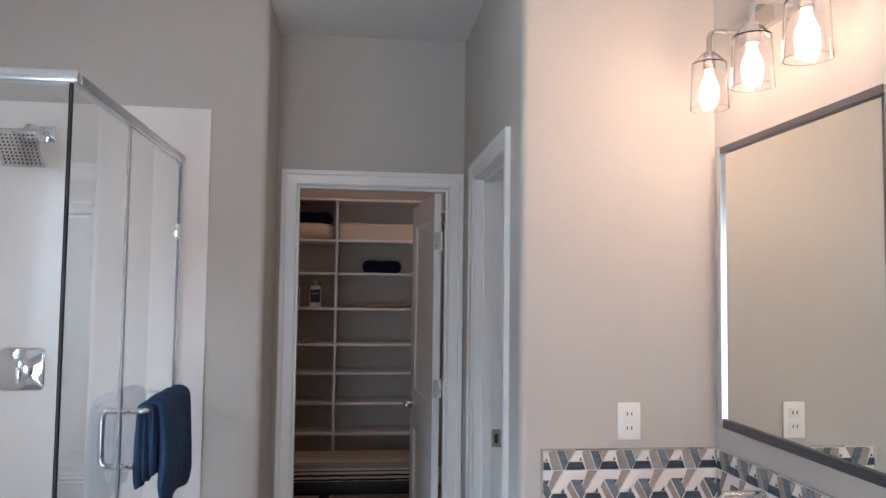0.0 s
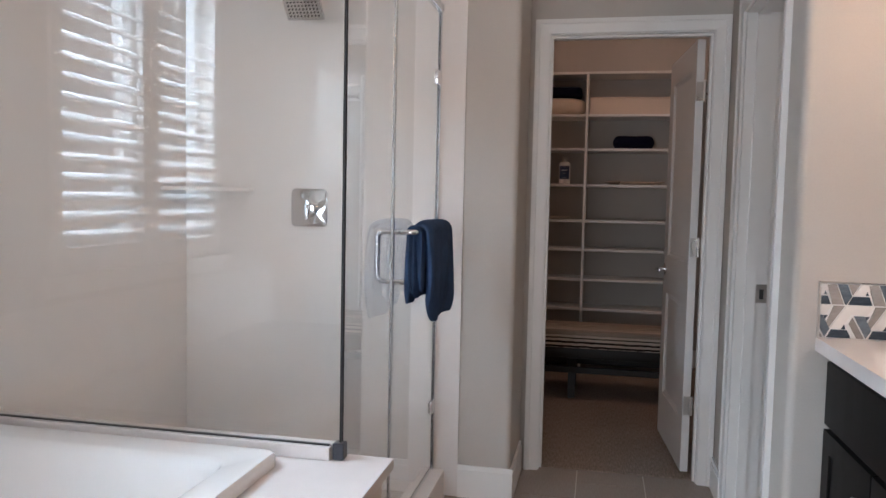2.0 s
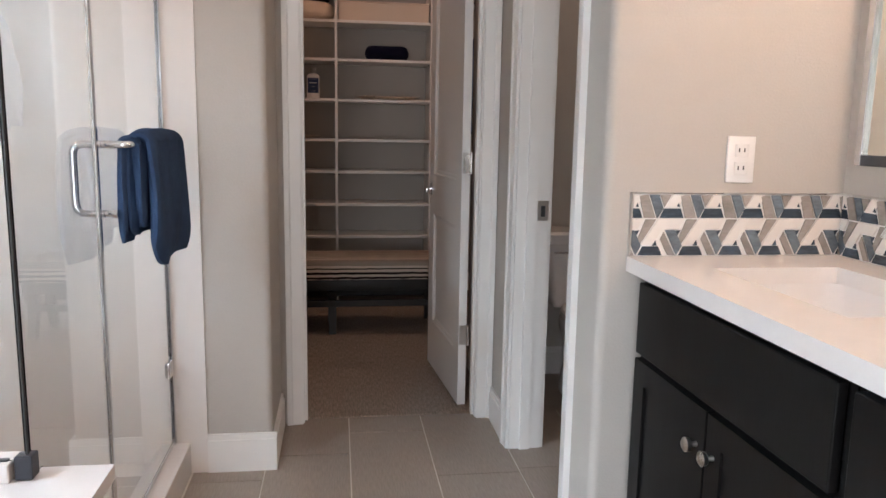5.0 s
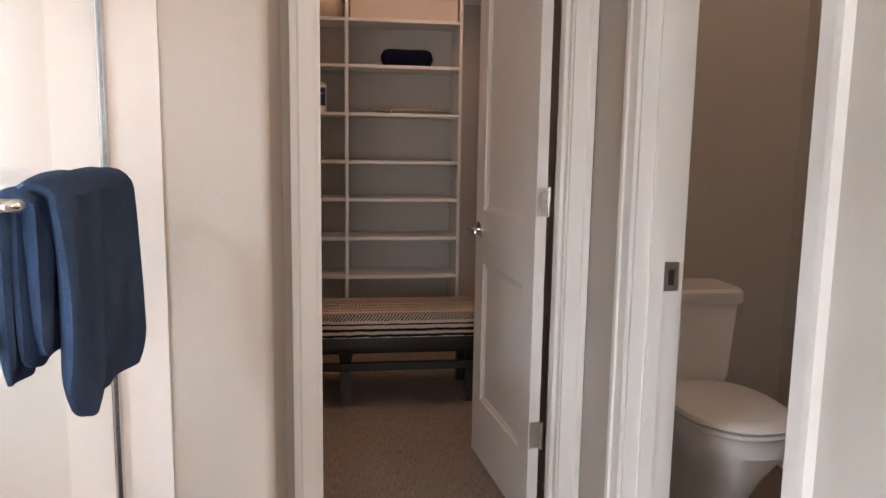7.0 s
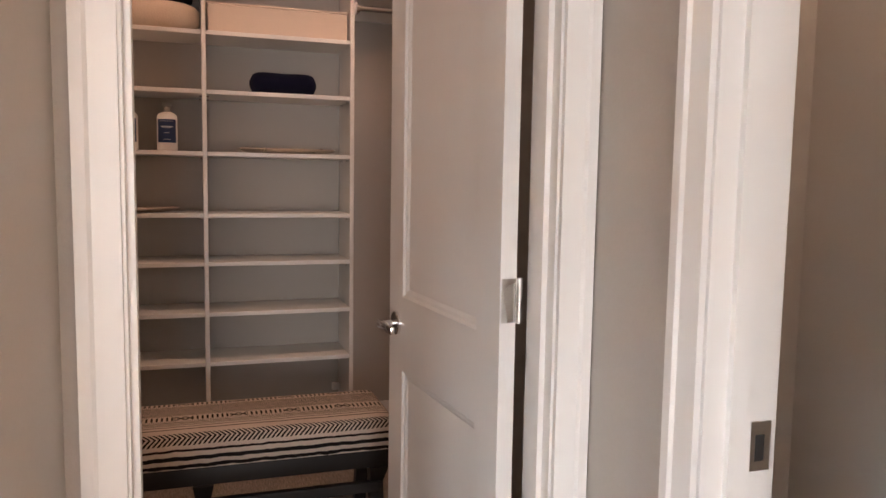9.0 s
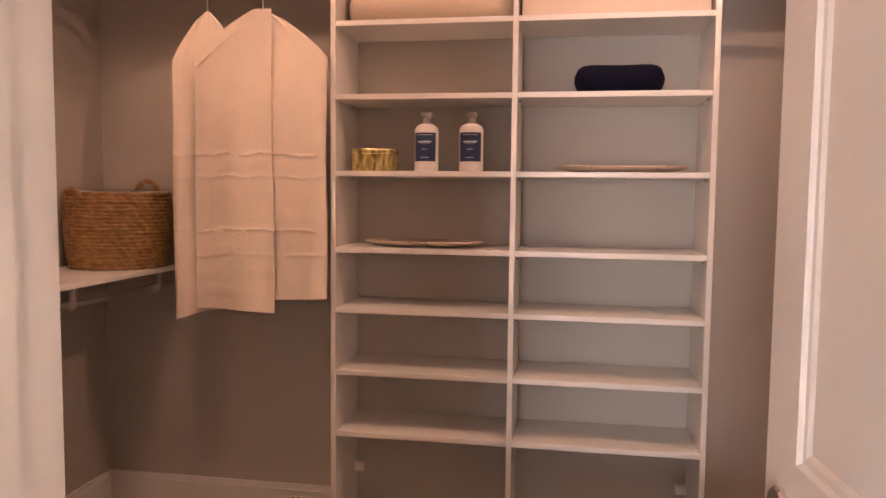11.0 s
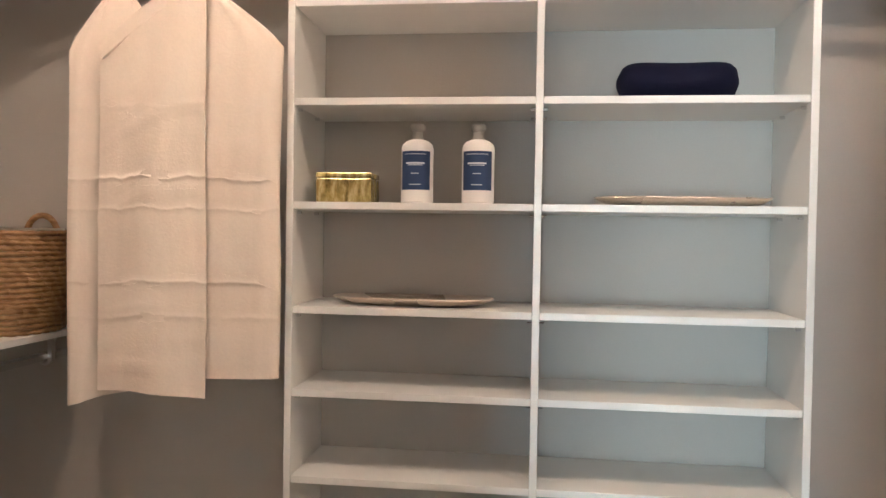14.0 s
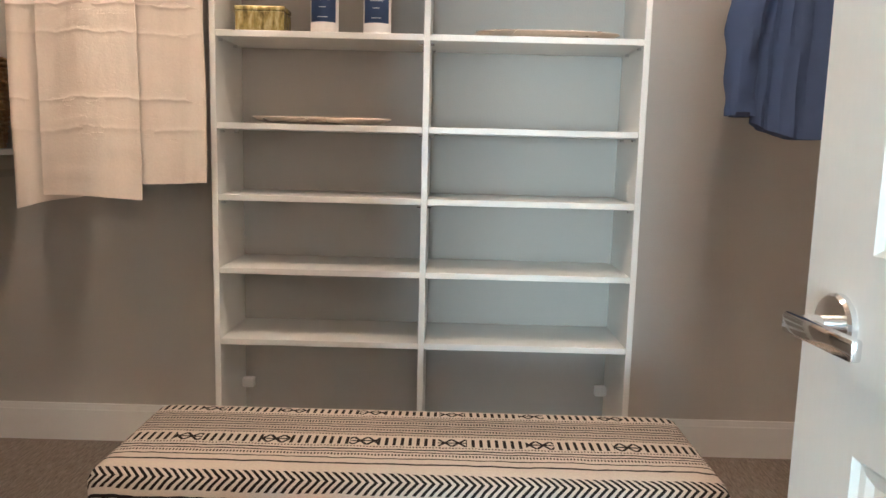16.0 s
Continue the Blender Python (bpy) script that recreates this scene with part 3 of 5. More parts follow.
# ---- closet door: a two-panel leaf standing open into the closet ----
def closet_door():
    w, h, t = 0.668, 2.024, 0.035
    e = thing("door_1", "open white two-panel door with a chrome lever", "door", (1.256, 4.172, 0.012), kind="structure")
    m = Matrix.Translation(Vector((1.256, 4.172, 0))) @ Matrix.Rotation(radians(DOOR_A), 4, "Z")

    def put(name, b, mat, parent, label="", smooth=False):
        bmesh.ops.transform(b, matrix=m, verts=b.verts)
        return part(name, b, mat, parent, label, smooth)
    # local: u = along the leaf from the hinge, v = through it; v 0 is the face towards the passage side
    st, r1 = 0.105, ((0.24, 0.79), (0.99, 1.90))
    b = bmesh.new()
    for u0, u1, z0, z1 in ((0, st, 0, h), (w - st, w, 0, h), (st, w - st, 0, r1[0][0]), (st, w - st, r1[0][1], r1[1][0]), (st, w - st, r1[1][1], h)):
        box(u0, u1, 0, t, z0 + 0.012, z1 + 0.012, bm=b)
    leaf = put("leaf", b, M_DOOR, e)
    for z0, z1 in r1:
        z0, z1 = z0 + 0.012, z1 + 0.012
        def ring(d, v):
            return [(st + d, v, z0 + d), (w - st - d, v, z0 + d), (w - st - d, v, z1 - d), (st + d, v, z1 - d)]
        for s, f in ((1, 0.0), (-1, t)):
            rr = [ring(0, f), ring(0.006, f + s * 0.006), ring(0.014, f + s * 0.007), ring(0.022, f + s * 0.011), ring(0.05, f + s * 0.011)]
            bb = bmesh.new()
            vs = [[bb.verts.new(p) for p in r] for r in rr]
            for a, c in zip(vs, vs[1:]):
                for k in range(4):
                    bb.faces.new((a[k], a[(k + 1) % 4], c[(k + 1) % 4], c[k]))
            bb.faces.new(vs[-1])
            put("door_panel", bb, M_DOOR, e)
    # lever sets on both faces
    lu, lz = w - 0.062, 0.925
    for s, f in ((-1, 0.0), (1, t)):
        b = tube([(lu, f, lz), (lu, f + s * 0.006, lz), (lu, f + s * 0.009, lz)], [0.032, 0.032, 0.029], 32)
        ro = put("lever_rosette", b, M_CHROME, e, "round chrome rosette", True)
        b = tube([(lu, f + s * 0.008, lz), (lu, f + s * 0.050, lz)], 0.0095, 20)
        put("lever_neck", b, M_CHROME, e, "", True)
        b = box(lu - 0.105, lu + 0.014, f + s * 0.042, f + s * 0.054, lz - 0.011, lz + 0.011, 0.004)
        put("lever_handle", b, M_CHROME, e, "polished chrome lever", True)
    # hinges sit on the leaf's edge at the closet side of the jamb
    for hz in (0.33, 1.08, 1.80):
        b = tube([(-0.006, -0.004, hz - 0.045), (-0.006, -0.004, hz + 0.045)], 0.0065, 14)
        hg = put("hinge", b, M_NICKEL, e, "satin nickel hinge", True)
        b = box(-0.002, -0.0005, 0.0, 0.032, hz - 0.044, hz + 0.044)
        put("hinge_leaf", b, M_NICKEL, hg)
    return e


closet_door()

# ---- tub window with plantation shutters ----
def tub_window():
    y0, y1, z0, z1 = TW
    w = thing("window_1", "white window over the tub behind plantation shutters", "window", (XL, (y0 + y1) / 2, z0), kind="structure")
    b = bmesh.new()
    for a, c, e, f in ((y0, y0 + 0.045, z0, z1), (y1 - 0.045, y1, z0, z1), (y0 + 0.045, y1 - 0.045, z0, z0 + 0.045), (y0 + 0.045, y1 - 0.045, z1 - 0.045, z1), ((y0 + y1) / 2 - 0.03, (y0 + y1) / 2 + 0.03, z0 + 0.045, z1 - 0.045)):
        box(XL - 0.15, XL - 0.10, a, c, e, f, bm=b)
    part("window_frame", b, M_TRIM, w)
    for a, c in ((y0 + 0.045, (y0 + y1) / 2 - 0.03), ((y0 + y1) / 2 + 0.03, y1 - 0.045)):
        p = part("pane", box(XL - 0.128, XL - 0.122, a, c, z0 + 0.045, z1 - 0.045), M_WINGL, w)
        p.visible_shadow = False
    part("window_sill", box(XL - 0.02, XL + 0.055, y0 - 0.05, y1 + 0.05, z0 - 0.025, z0, 0.004), M_TRIM, w)
    part("sill_apron", box(XL + 0.001, XL + 0.016, y0 - 0.035, y1 + 0.035, z0 - 0.075, z0 - 0.026), M_TRIM, w)
    for k, (a, c) in enumerate(((y0 + 0.002, 1.548), (1.552, y1 - 0.002))):
        s = thing("shutter", "white plantation shutter with open louvers", "shutter", (XL + 0.0, (a + c) / 2, z0 + 0.002), "shutters of the tub window")
        st = 0.052
        for nm, p, q, e, f in (("stile", a, a + st, z0 + 0.002, z1 - 0.002), ("stile", c - st, c, z0 + 0.002, z1 - 0.002), ("rail", a + st, c - st, z0 + 0.002, z0 + 0.092), ("rail", a + st, c - st, z1 - 0.06, z1 - 0.002)):
            part(nm, box(XL - 0.018, XL + 0.012, p, q, e, f, 0.003), M_SHUT, s)
        lz0, lz1, nl = z0 + 0.092, z1 - 0.06, 17
        pitch = (lz1 - lz0) / nl
        me = None
        for i in range(nl):
            zc = lz0 + pitch * (i + 0.5)
            ring = []
            for j in range(12):
                an = 2 * math.pi * j / 12
                u, v = 0.043 * math.cos(an), 0.0055 * math.sin(an)
                ca, sa = math.cos(radians(LOUV)), math.sin(radians(LOUV))
                ring.append((XL - 0.003 + u * ca - v * sa, zc + u * sa + v * ca))
            b = loft([[(x, yy, z) for x, z in ring] for yy in (a + st + 0.002, c - st - 0.002)])
            part("louver", b, M_SHUT, s, "", True)


tub_window()

# ---- outside ----
solo("ground", box(-60, 60, -60, 60, -0.6, -0.3), M_GROUND, "grey gravel side yard", "ground", kind="structure")
hs = thing("house", "beige stucco neighbour house with dark windows", "house", (-6.5, 2.5, -0.3), kind="structure")
part("wall", box(-10.5, -6.5, -8, 9, -0.3, 5.4), M_HOUSE, hs)
part("roof", prism([(-11.0, 5.4), (-6.0, 5.4), (-8.5, 6.7)], "y", -8.4, 9.4), M_ROOF, hs)
for yy, zz in ((-0.6, 0.7), (3.4, 0.7), (1.2, 3.2), (4.6, 3.2)):
    wd = part("window", box(-6.52, -6.46, yy, yy + 1.2, zz, zz + 1.2), M_TRIM, hs, "white framed window")
    part("pane", box(-6.48, -6.455, yy + 0.06, yy + 1.14, zz + 0.06, zz + 1.14), M_HWIN, wd)

# ---- tub, deck and shower ----
DZ, GY, GX = 0.555, 2.455, 0.128
ty0, ty1, tx0, tx1 = 0.62, 2.385, -0.985, -0.024


def bathtub():
    e = thing("bathtub", "white glossy drop-in bathtub", "bathtub", ((tx0 + tx1) / 2, (ty0 + ty1) / 2, DZ))
    top = DZ + 0.038
    rings = [rrect(tx0, tx1, ty0, ty1, 0.03, DZ + 0.001), rrect(tx0, tx1, ty0, ty1, 0.03, top - 0.008), rrect(tx0 + 0.006, tx1 - 0.006, ty0 + 0.006, ty1 - 0.006, 0.03, top)]
    i = (0.085, 0.085)
    # the far end leans back like a backrest
    for d, back, z, r in ((0.0, 0.0, top - 0.001, 0.075), (0.006, 0.009, top - 0.006, 0.075), (0.014, 0.032, top - 0.03, 0.08), (0.032, 0.095, DZ - 0.085, 0.09), (0.05, 0.165, DZ - 0.16, 0.10), (0.075, 0.290, DZ - 0.30, 0.12), (0.12, 0.370, DZ - 0.365, 0.14), (0.22, 0.48, DZ - 0.385, 0.12)):
        rings.append(rrect(tx0 + i[0] + d, tx1 - i[0] - d, ty0 + i[1] + d * 1.5, ty1 - i[1] - back, r, z))
    b = loft(rings, caps=False)
    b.verts.ensure_lookup_table()
    n = len(rings[0])
    b.faces.new(b.verts[-n:])
    part("basin", b, M_TUB, e, "", True)
    # arm ledge on the inner long side and drain
    part("drain", lathe([(0.0, DZ - 0.381), (0.030, DZ - 0.381), (0.034, DZ - 0.384)], -0.51, 0.95, 20), M_CHROME, e, "chrome drain", True)
    return e


bathtub()


def tub_faucet():
    """A squared valve with a flat lever on the deck beside the tub rim."""
    x, y = 0.070, 1.165
    e = thing("tub_faucet", "dark chrome squared tub valve on the deck", "faucet", (x, y, DZ))
    part("base_flange", box(x - 0.030, x + 0.030, y - 0.030, y + 0.030, DZ + 0.0005, DZ + 0.010, 0.003), M_CHROME, e, "", True)
    part("valve_body", box(x - 0.021, x + 0.021, y - 0.021, y + 0.021, DZ + 0.0105, DZ + 0.072, 0.004), M_CHROME, e, "", True)
    part("lever", box(x - 0.026, x + 0.026, y - 0.075, y + 0.034, DZ + 0.0725, DZ + 0.088, 0.005), M_CHROME, e, "flat chrome lever", True)


tub_faucet()


def tub_deck():
    e = thing("tub_deck", "white quartz tub deck on a stone skirt", "tub surround", (0.1, 1.5, 0), kind="structure")
    b = bmesh.new()
    x1, yb, yf = 0.265, 2.505, 0.35
    for r in ((XL + 0.002, x1, ty1 - 0.02, yb), (XL + 0.002, x1, yf, ty0 + 0.02), (XL + 0.002, tx0 + 0.02, ty0 + 0.02, ty1 - 0.02), (tx1 - 0.02, x1, ty0 + 0.02, ty1 - 0.02)):
        box(*r, DZ - 0.03, DZ, bm=b)
    bmesh.ops.remove_doubles(b, verts=b.verts, dist=1e-4)
    part("deck_slab", b, M_QUARTZ, e, "glossy white quartz slab")
    part("skirt", box(0.215, 0.240, yf + 0.03, yb - 0.03, 0, DZ - 0.031), M_SKIRT, e, "beige polished skirt panel")
    part("end_panel", box(XL + 0.002, 0.214, yf + 0.03, yf + 0.055, 0, DZ - 0.031), M_SKIRT, e)
    part("back_panel", box(XL + 0.002, 0.214, yb - 0.055, yb - 0.03, 0, DZ - 0.031), M_SHTILE, e)
    part("glass_curb", box(XL + 0.002, 0.10, 2.435, 2.502, DZ + 0.0005, DZ + 0.038, 0.003), M_QUARTZ, e, "white quartz strip under the glass")
    # wall panels above the deck
    part("tub_splash", box(XL + 0.0005, XL + 0.011, yf, 2.37, DZ + 0.0005, 0.885, 0.002), M_SHTILE, e, "white glossy splash panel")
    return e


tub_deck()


def shower_walls():
    e = thing("shower_surround", "white glossy shower wall panels", "shower wall", (-0.4, YT, 0), kind="structure")
    part("back_panel", box(XL + 0.012, 0.243, YT - 0.010, YT - 0.0005, 0, 2.286, 0.002), M_SHTILE, e)
    part("side_panel", box(XL + 0.0005, XL + 0.0115, 2.371, YT - 0.001, DZ + 0.001 - 0.5, 2.286, 0.002), M_SHTILE, e)
    part("shower_pan", box(XL + 0.012, 0.10, 2.506, YT - 0.011, 0.0, 0.05, 0.01), M_SHTILE, e, "white shower pan")
    part("shower_curb", box(0.085, 0.185, 2.506, YT - 0.011, 0.0, 0.115, 0.004), M_SHTILE, e, "white threshold curb")
    # quarter-round corner shelf
    pts = [(XL + 0.012, YT - 0.011)] + [(XL + 0.012 + 0.33 * math.cos(radians(a)), YT - 0.011 - 0.20 * math.sin(radians(a))) for a in range(0, 91, 10)]
    part("corner_shelf", prism(pts, "z", 1.296, 1.314), M_SHTILE, e, "white corner shelf")


shower_walls()


def shower_glass():
    e = thing("shower_enclosure", "frameless glass shower enclosure with chrome header and door", "shower enclosure", (GX, 2.9, 0.115))
    p = part("front_glass", box(XL + 0.016, GX - 0.004, GY - 0.0035, GY + 0.0035, DZ + 0.039, 2.056), M_GLASS, e, "clear glass panel")
    q = part("return_glass", prism([(GY + 0.006, DZ + 0.001), (2.508, DZ + 0.001), (2.508, 0.117), (2.925, 0.117), (2.925, 2.056), (GY + 0.006, 2.056)], "x", GX - 0.0035, GX + 0.0035), M_GLASS, e, "clear glass panel")
    d = part("door_glass", box(GX - 0.005, GX + 0.005, 2.945, 3.585, 0.135, 2.046), M_GLASS, e, "clear glass door")
    for o in (p, q, d):
        o.visible_shadow = False
    # dark polished edges of the plate
    part("header_rail", box(XL + 0.012, GX + 0.018, GY - 0.018, GY + 0.018, 2.054, 2.087, 0.006, 3), M_ALU, e, "satin chrome header", True)
    part("header_rail", box(GX - 0.018, GX + 0.018, GY + 0.0185, YT - 0.011, 2.054, 2.087, 0.006, 3), M_ALU, e, "satin chrome header", True)
    part("wall_channel", box(XL + 0.012, XL + 0.030, GY - 0.012, GY + 0.012, DZ + 0.039, 2.053), M_ALU, e)
    part("wall_channel", box(GX - 0.011, GX + 0.011, YT - 0.032, YT - 0.011, 0.116, 2.053), M_ALU, e)
    part("bottom_channel", box(XL + 0.031, 0.095, GY - 0.0065, GY + 0.0065, DZ + 0.0385, DZ + 0.042), M_DARK, e)
    part("door_post", box(GX - 0.008, GX + 0.008, 2.926, 2.944, 0.117, 2.053, 0.003), M_ALU, e, "slim chrome post")
    part("door_sweep", box(GX - 0.006, GX + 0.006, 2.945, 3.585, 0.117, 0.134), M_ALU, e)
    part("corner_clamp", box(GX - 0.022, GX + 0.010, GY - 0.011, GY + 0.024, DZ + 0.002, DZ + 0.048, 0.003), M_BRONZE, e, "dark metal corner clamp")
    part("edge_seal", box(GX - 0.0015, GX + 0.0015, GY - 0.0045, GY + 0.0050, DZ + 0.050, 2.053), M_DARK, e)
    for hz in (0.40, 1.78):
        part("hinge", box(GX - 0.012, GX + 0.014, 3.555, 3.606, hz - 0.028, hz + 0.028, 0.004), M_CHROME, e, "chrome door hinge", True)
    # pull handle inside, towel bar outside
    hy, z0, z1 = 2.985, 0.995, 1.165
    pts = bend((GX - 0.004, hy, z0), (GX - 0.070, hy, z0), (GX - 0.070, hy, (z0 + z1) / 2), 0.028) + bend((GX - 0.070, hy, (z0 + z1) / 2), (GX - 0.070, hy, z1), (GX - 0.004, hy, z1), 0.028)[1:]
    part("pull_handle", tube(pts, 0.0095, 14), M_CHROME, e, "chrome C-shaped pull", True)
    part("handle_stud", tube([(GX + 0.004, hy, z0), (GX + 0.022, hy, z0), (GX + 0.023, hy, z0), (GX + 0.034, hy, z0)], [0.008, 0.008, 0.012, 0.012], 18), M_CHROME, e, "", True)
    pts = bend((GX + 0.004, hy, z1), (GX + 0.072, hy, z1), (GX + 0.072, 3.2, z1), 0.024)
    pts = pts[:-1] + bend((GX + 0.072, 3.2, z1), (GX + 0.072, 3.47, z1), (GX + 0.004, 3.47, z1), 0.024)
    part("towel_bar", tube(pts, 0.0095, 14), M_CHROME, e, "chrome towel bar", True)
    return e


shower_glass()


def hand_towel():
    """A thick folded towel over the bar: a long fold on the room side, a shorter one towards the glass."""
    x, z, y0, y1 = GX + 0.072, 1.165, 2.998, 3.384
    e = thing("towel", "folded navy terry towel hanging over the shower bar", "towel", (x, (y0 + y1) / 2, z - 0.3))

    def drape(ya, yb, room, glass, h0, off_r, off_g, rise, ph, ny=34):
        """Rings across the bar, each a thick strip up one side, over the top and down the other."""
        rings = []
        for i in range(ny + 1):
            u = i / ny
            r = max(0.04, 1 - abs(2 * u - 1) ** 7) ** 0.5
            y = ya + (yb - ya) * u
            zr, zg = room(u) + 0.028 * (1 - r), glass(u) + 0.03 * (1 - r)
            line = []
            for k in range(17):
                v = k / 16
                f = 0.010 * math.sin(u * 9 + ph) * v + 0.005 * math.sin(u * 21 + 3 * v + ph)
                line.append((off_r * (0.80 + 0.20 * math.sin(v * 2.4)) + f, zr + (z - zr) * (1 - v)))
            line.reverse()
            top = [(0.5 * (off_r - off_g) + 0.5 * (off_r + off_g) * math.cos(a) * 0.86, z + rise * math.sin(a)) for a in (math.pi * q / 8 for q in range(1, 8))]
            back = []
            for k in range(17):
                v = k / 16
                f = 0.006 * math.sin(u * 13 + ph) * v
                back.append((-off_g * (0.82 + 0.18 * math.sin(v * 2.2)) + f, z + (zg - z) * v))
            line = line + top + back
            n = len(line)
            out, inn = [], []
            for k, (px, pz) in enumerate(line):
                a, c = line[max(0, k - 1)], line[min(n - 1, k + 1)]
                dx, dz = c[0] - a[0], c[1] - a[1]
                d = math.hypot(dx, dz) or 1
                tt = k / (n - 1)
                h = h0 * r * min(1.0, (0.10 + 14 * min(tt, 1 - tt)) ** 0.5) * (1 + 0.10 * math.sin(u * 17 + tt * 6 + ph))
                out.append((x + px - dz / d * h, y, pz + dx / d * h))
                inn.append((x + px + dz / d * h * 0.8, y, pz - dx / d * h * 0.8))
            rings.append(out + inn[::-1])
        return loft(rings)
    part("front_fold", drape(y0 + 0.012, y1, lambda u: 0.884 - 0.036 * math.sin(min(1, u * 6) * 1.57) + 0.012 * u, lambda u: 0.93, 0.021, 0.040, 0.020, 0.024, 0.4), M_TOWEL, e, "", True)
    part("inner_fold", drape(y0, y0 + 0.15, lambda u: 0.955, lambda u: 0.912 + 0.012 * u, 0.014, 0.010, 0.036, 0.012, 1.9, 18), M_TOWEL, e, "", True)


hand_towel()


def shower_head():
    x = -0.385
    e = thing("rain_shower", "square chrome rain shower on a wall arm", "shower", (x, YT - 0.011, 2.15))
    part("wall_flange", box(x - 0.03, x + 0.03, YT - 0.020, YT - 0.011, 2.125, 2.185, 0.003), M_CHROME, e, "", True)
    part("shower_arm", tube(bend((x, YT - 0.02, 2.155), (x, 3.44, 2.155), (x, 3.40, 2.09), 0.04), 0.0105, 14), M_CHROME, e, "", True)
    m = Matrix.Translation(Vector((x, 3.385, 2.055))) @ Matrix.Rotation(radians(-48), 4, "X")
    b = box(-0.078, 0.078, -0.078, 0.078, -0.008, 0.008, 0.003)
    bmesh.ops.transform(b, matrix=m, verts=b.verts)
    head = part("head_plate", b, M_CHROME, e, "", True)
    b = bmesh.new()
    for i in range(9):
        for j in range(9):
            lathe([(0.0035, -0.0085), (0.0025, -0.0115), (0.0, -0.0118)], -0.06 + 0.015 * i, -0.06 + 0.015 * j, 6, bm=b)
    bmesh.ops.transform(b, matrix=m, verts=b.verts)
    part("nozzles", b, M_DARK, head, "dark rubber nozzles")
    b = tube([(0, 0, 0.008), (0, 0, 0.045)], [0.022, 0.012], 18)
    bmesh.ops.transform(b, matrix=m, verts=b.verts)
    part("ball_joint", b, M_CHROME, e, "", True)


shower_head()


def shower_valve():
    x, z, y = -0.441, 1.231, YT - 0.011
    e = thing("shower_valve", "square chrome shower valve trim", "shower valve", (x, y, z))
    b = loft([[(px, y - d, pz) for px, pz, _ in rrect(x - 0.083 + i, x + 0.083 - i, z - 0.083 + i, z + 0.083 - i, 0.022, 0)] for i, d in ((0, 0.0), (0, 0.006), (0.005, 0.010))])
    part("plate", b, M_CHROME, e, "", True)
    part("hub", tube([(x, y - 0.010, z), (x, y - 0.040, z), (x, y - 0.045, z)], [0.045, 0.043, 0.034], 32), M_CHROME, e, "", True)
    part("handle", box(x - 0.013, x + 0.013, y - 0.060, y - 0.0455, z - 0.052, z + 0.014, 0.005), M_CHROME, e, "", True)


shower_valve()

# ---- vanity ----
CF = 1.44   # front of the doors


def vanity_unit(y0, y1, kind, label):
    """One base cabinet; fronts face the room."""
    e = thing("vanity_cabinet", label, "cabinet", ((CF + 1.98) / 2, (y0 + y1) / 2, 0), "vanity cabinets")
    b = box(CF + 0.022, 1.985, y0, y1, 0.095, 0.725 if kind == "doors" else 0.872)
    part("rail", box(CF + 0.022, CF + 0.045, y0, y1, 0.726 if kind == "doors" else 0.8715, 0.8725), M_VAN, e)
    part("body", b, M_VAN, e)
    part("toe_kick", box(CF + 0.09, 1.98, y0, y1, 0, 0.094), M_VANGAP, e)
    g = 0.004

    def shaker(nm, a, c, z0, z1, flat=False):
        bb = bmesh.new()
        box(CF + (0.006 if not flat else 0.0), CF + 0.020, a + g, c - g, z0, z1, 0.0 if not flat else 0.003, bm=bb)
        if not flat:
            w = 0.058
            for p, q, r, s in ((a + g, a + g + w, z0, z1), (c - g - w, c - g, z0, z1), (a + g + w, c - g - w, z0, z0 + w), (a + g + w, c - g - w, z1 - w, z1)):
                box(CF, CF + 0.0065, p, q, r, s, bm=bb)
        return part(nm, bb, M_VAN, e)
    if kind == "doors":
        mid = (y0 + y1) / 2
        shaker("drawer_front", y0 + 0.012, y1 - 0.012, 0.672, 0.850, True)
        for a, c, ky in ((y0 + 0.012, mid, mid - 0.035), (mid, y1 - 0.012, mid + 0.035)):
            d = shaker("door", a, c, 0.115, 0.658)
            part("knob", tube([(CF, ky, 0.575), (CF - 0.012, ky, 0.575), (CF - 0.016, ky, 0.575), (CF - 0.026, ky, 0.575), (CF - 0.030, ky, 0.575)], [0.006, 0.005, 0.014, 0.016, 0.010], 18), M_NICKEL, d, "round nickel knob", True)
    else:
        for z0, z1 in ((0.672, 0.850), (0.395, 0.658), (0.115, 0.381)):
            d = shaker("drawer", y0 + 0.012, y1 - 0.012, z0, z1, True)
            zc, yc = (z0 + z1) / 2 - 0.02, (y0 + y1) / 2
            pts = bend((CF, yc - 0.075, zc), (CF - 0.032, yc - 0.055, zc), (CF - 0.034, yc, zc), 0.012) + bend((CF - 0.034, yc, zc), (CF - 0.032, yc + 0.055, zc), (CF, yc + 0.075, zc), 0.012)[1:]
            part("pull", tube(pts, 0.0065, 10), M_NICKEL, d, "arched nickel pull", True)
    return e


vanity_unit(2.012, 2.790, "doors", "espresso vanity cabinet with two shaker doors")
vanity_unit(1.545, 2.008, "drawers", "espresso vanity cabinet with three drawers")
vanity_unit(0.765, 1.541, "doors", "espresso vanity cabinet with two shaker doors")
vanity_unit(0.300, 0.761, "drawers", "espresso vanity cabinet with three drawers")


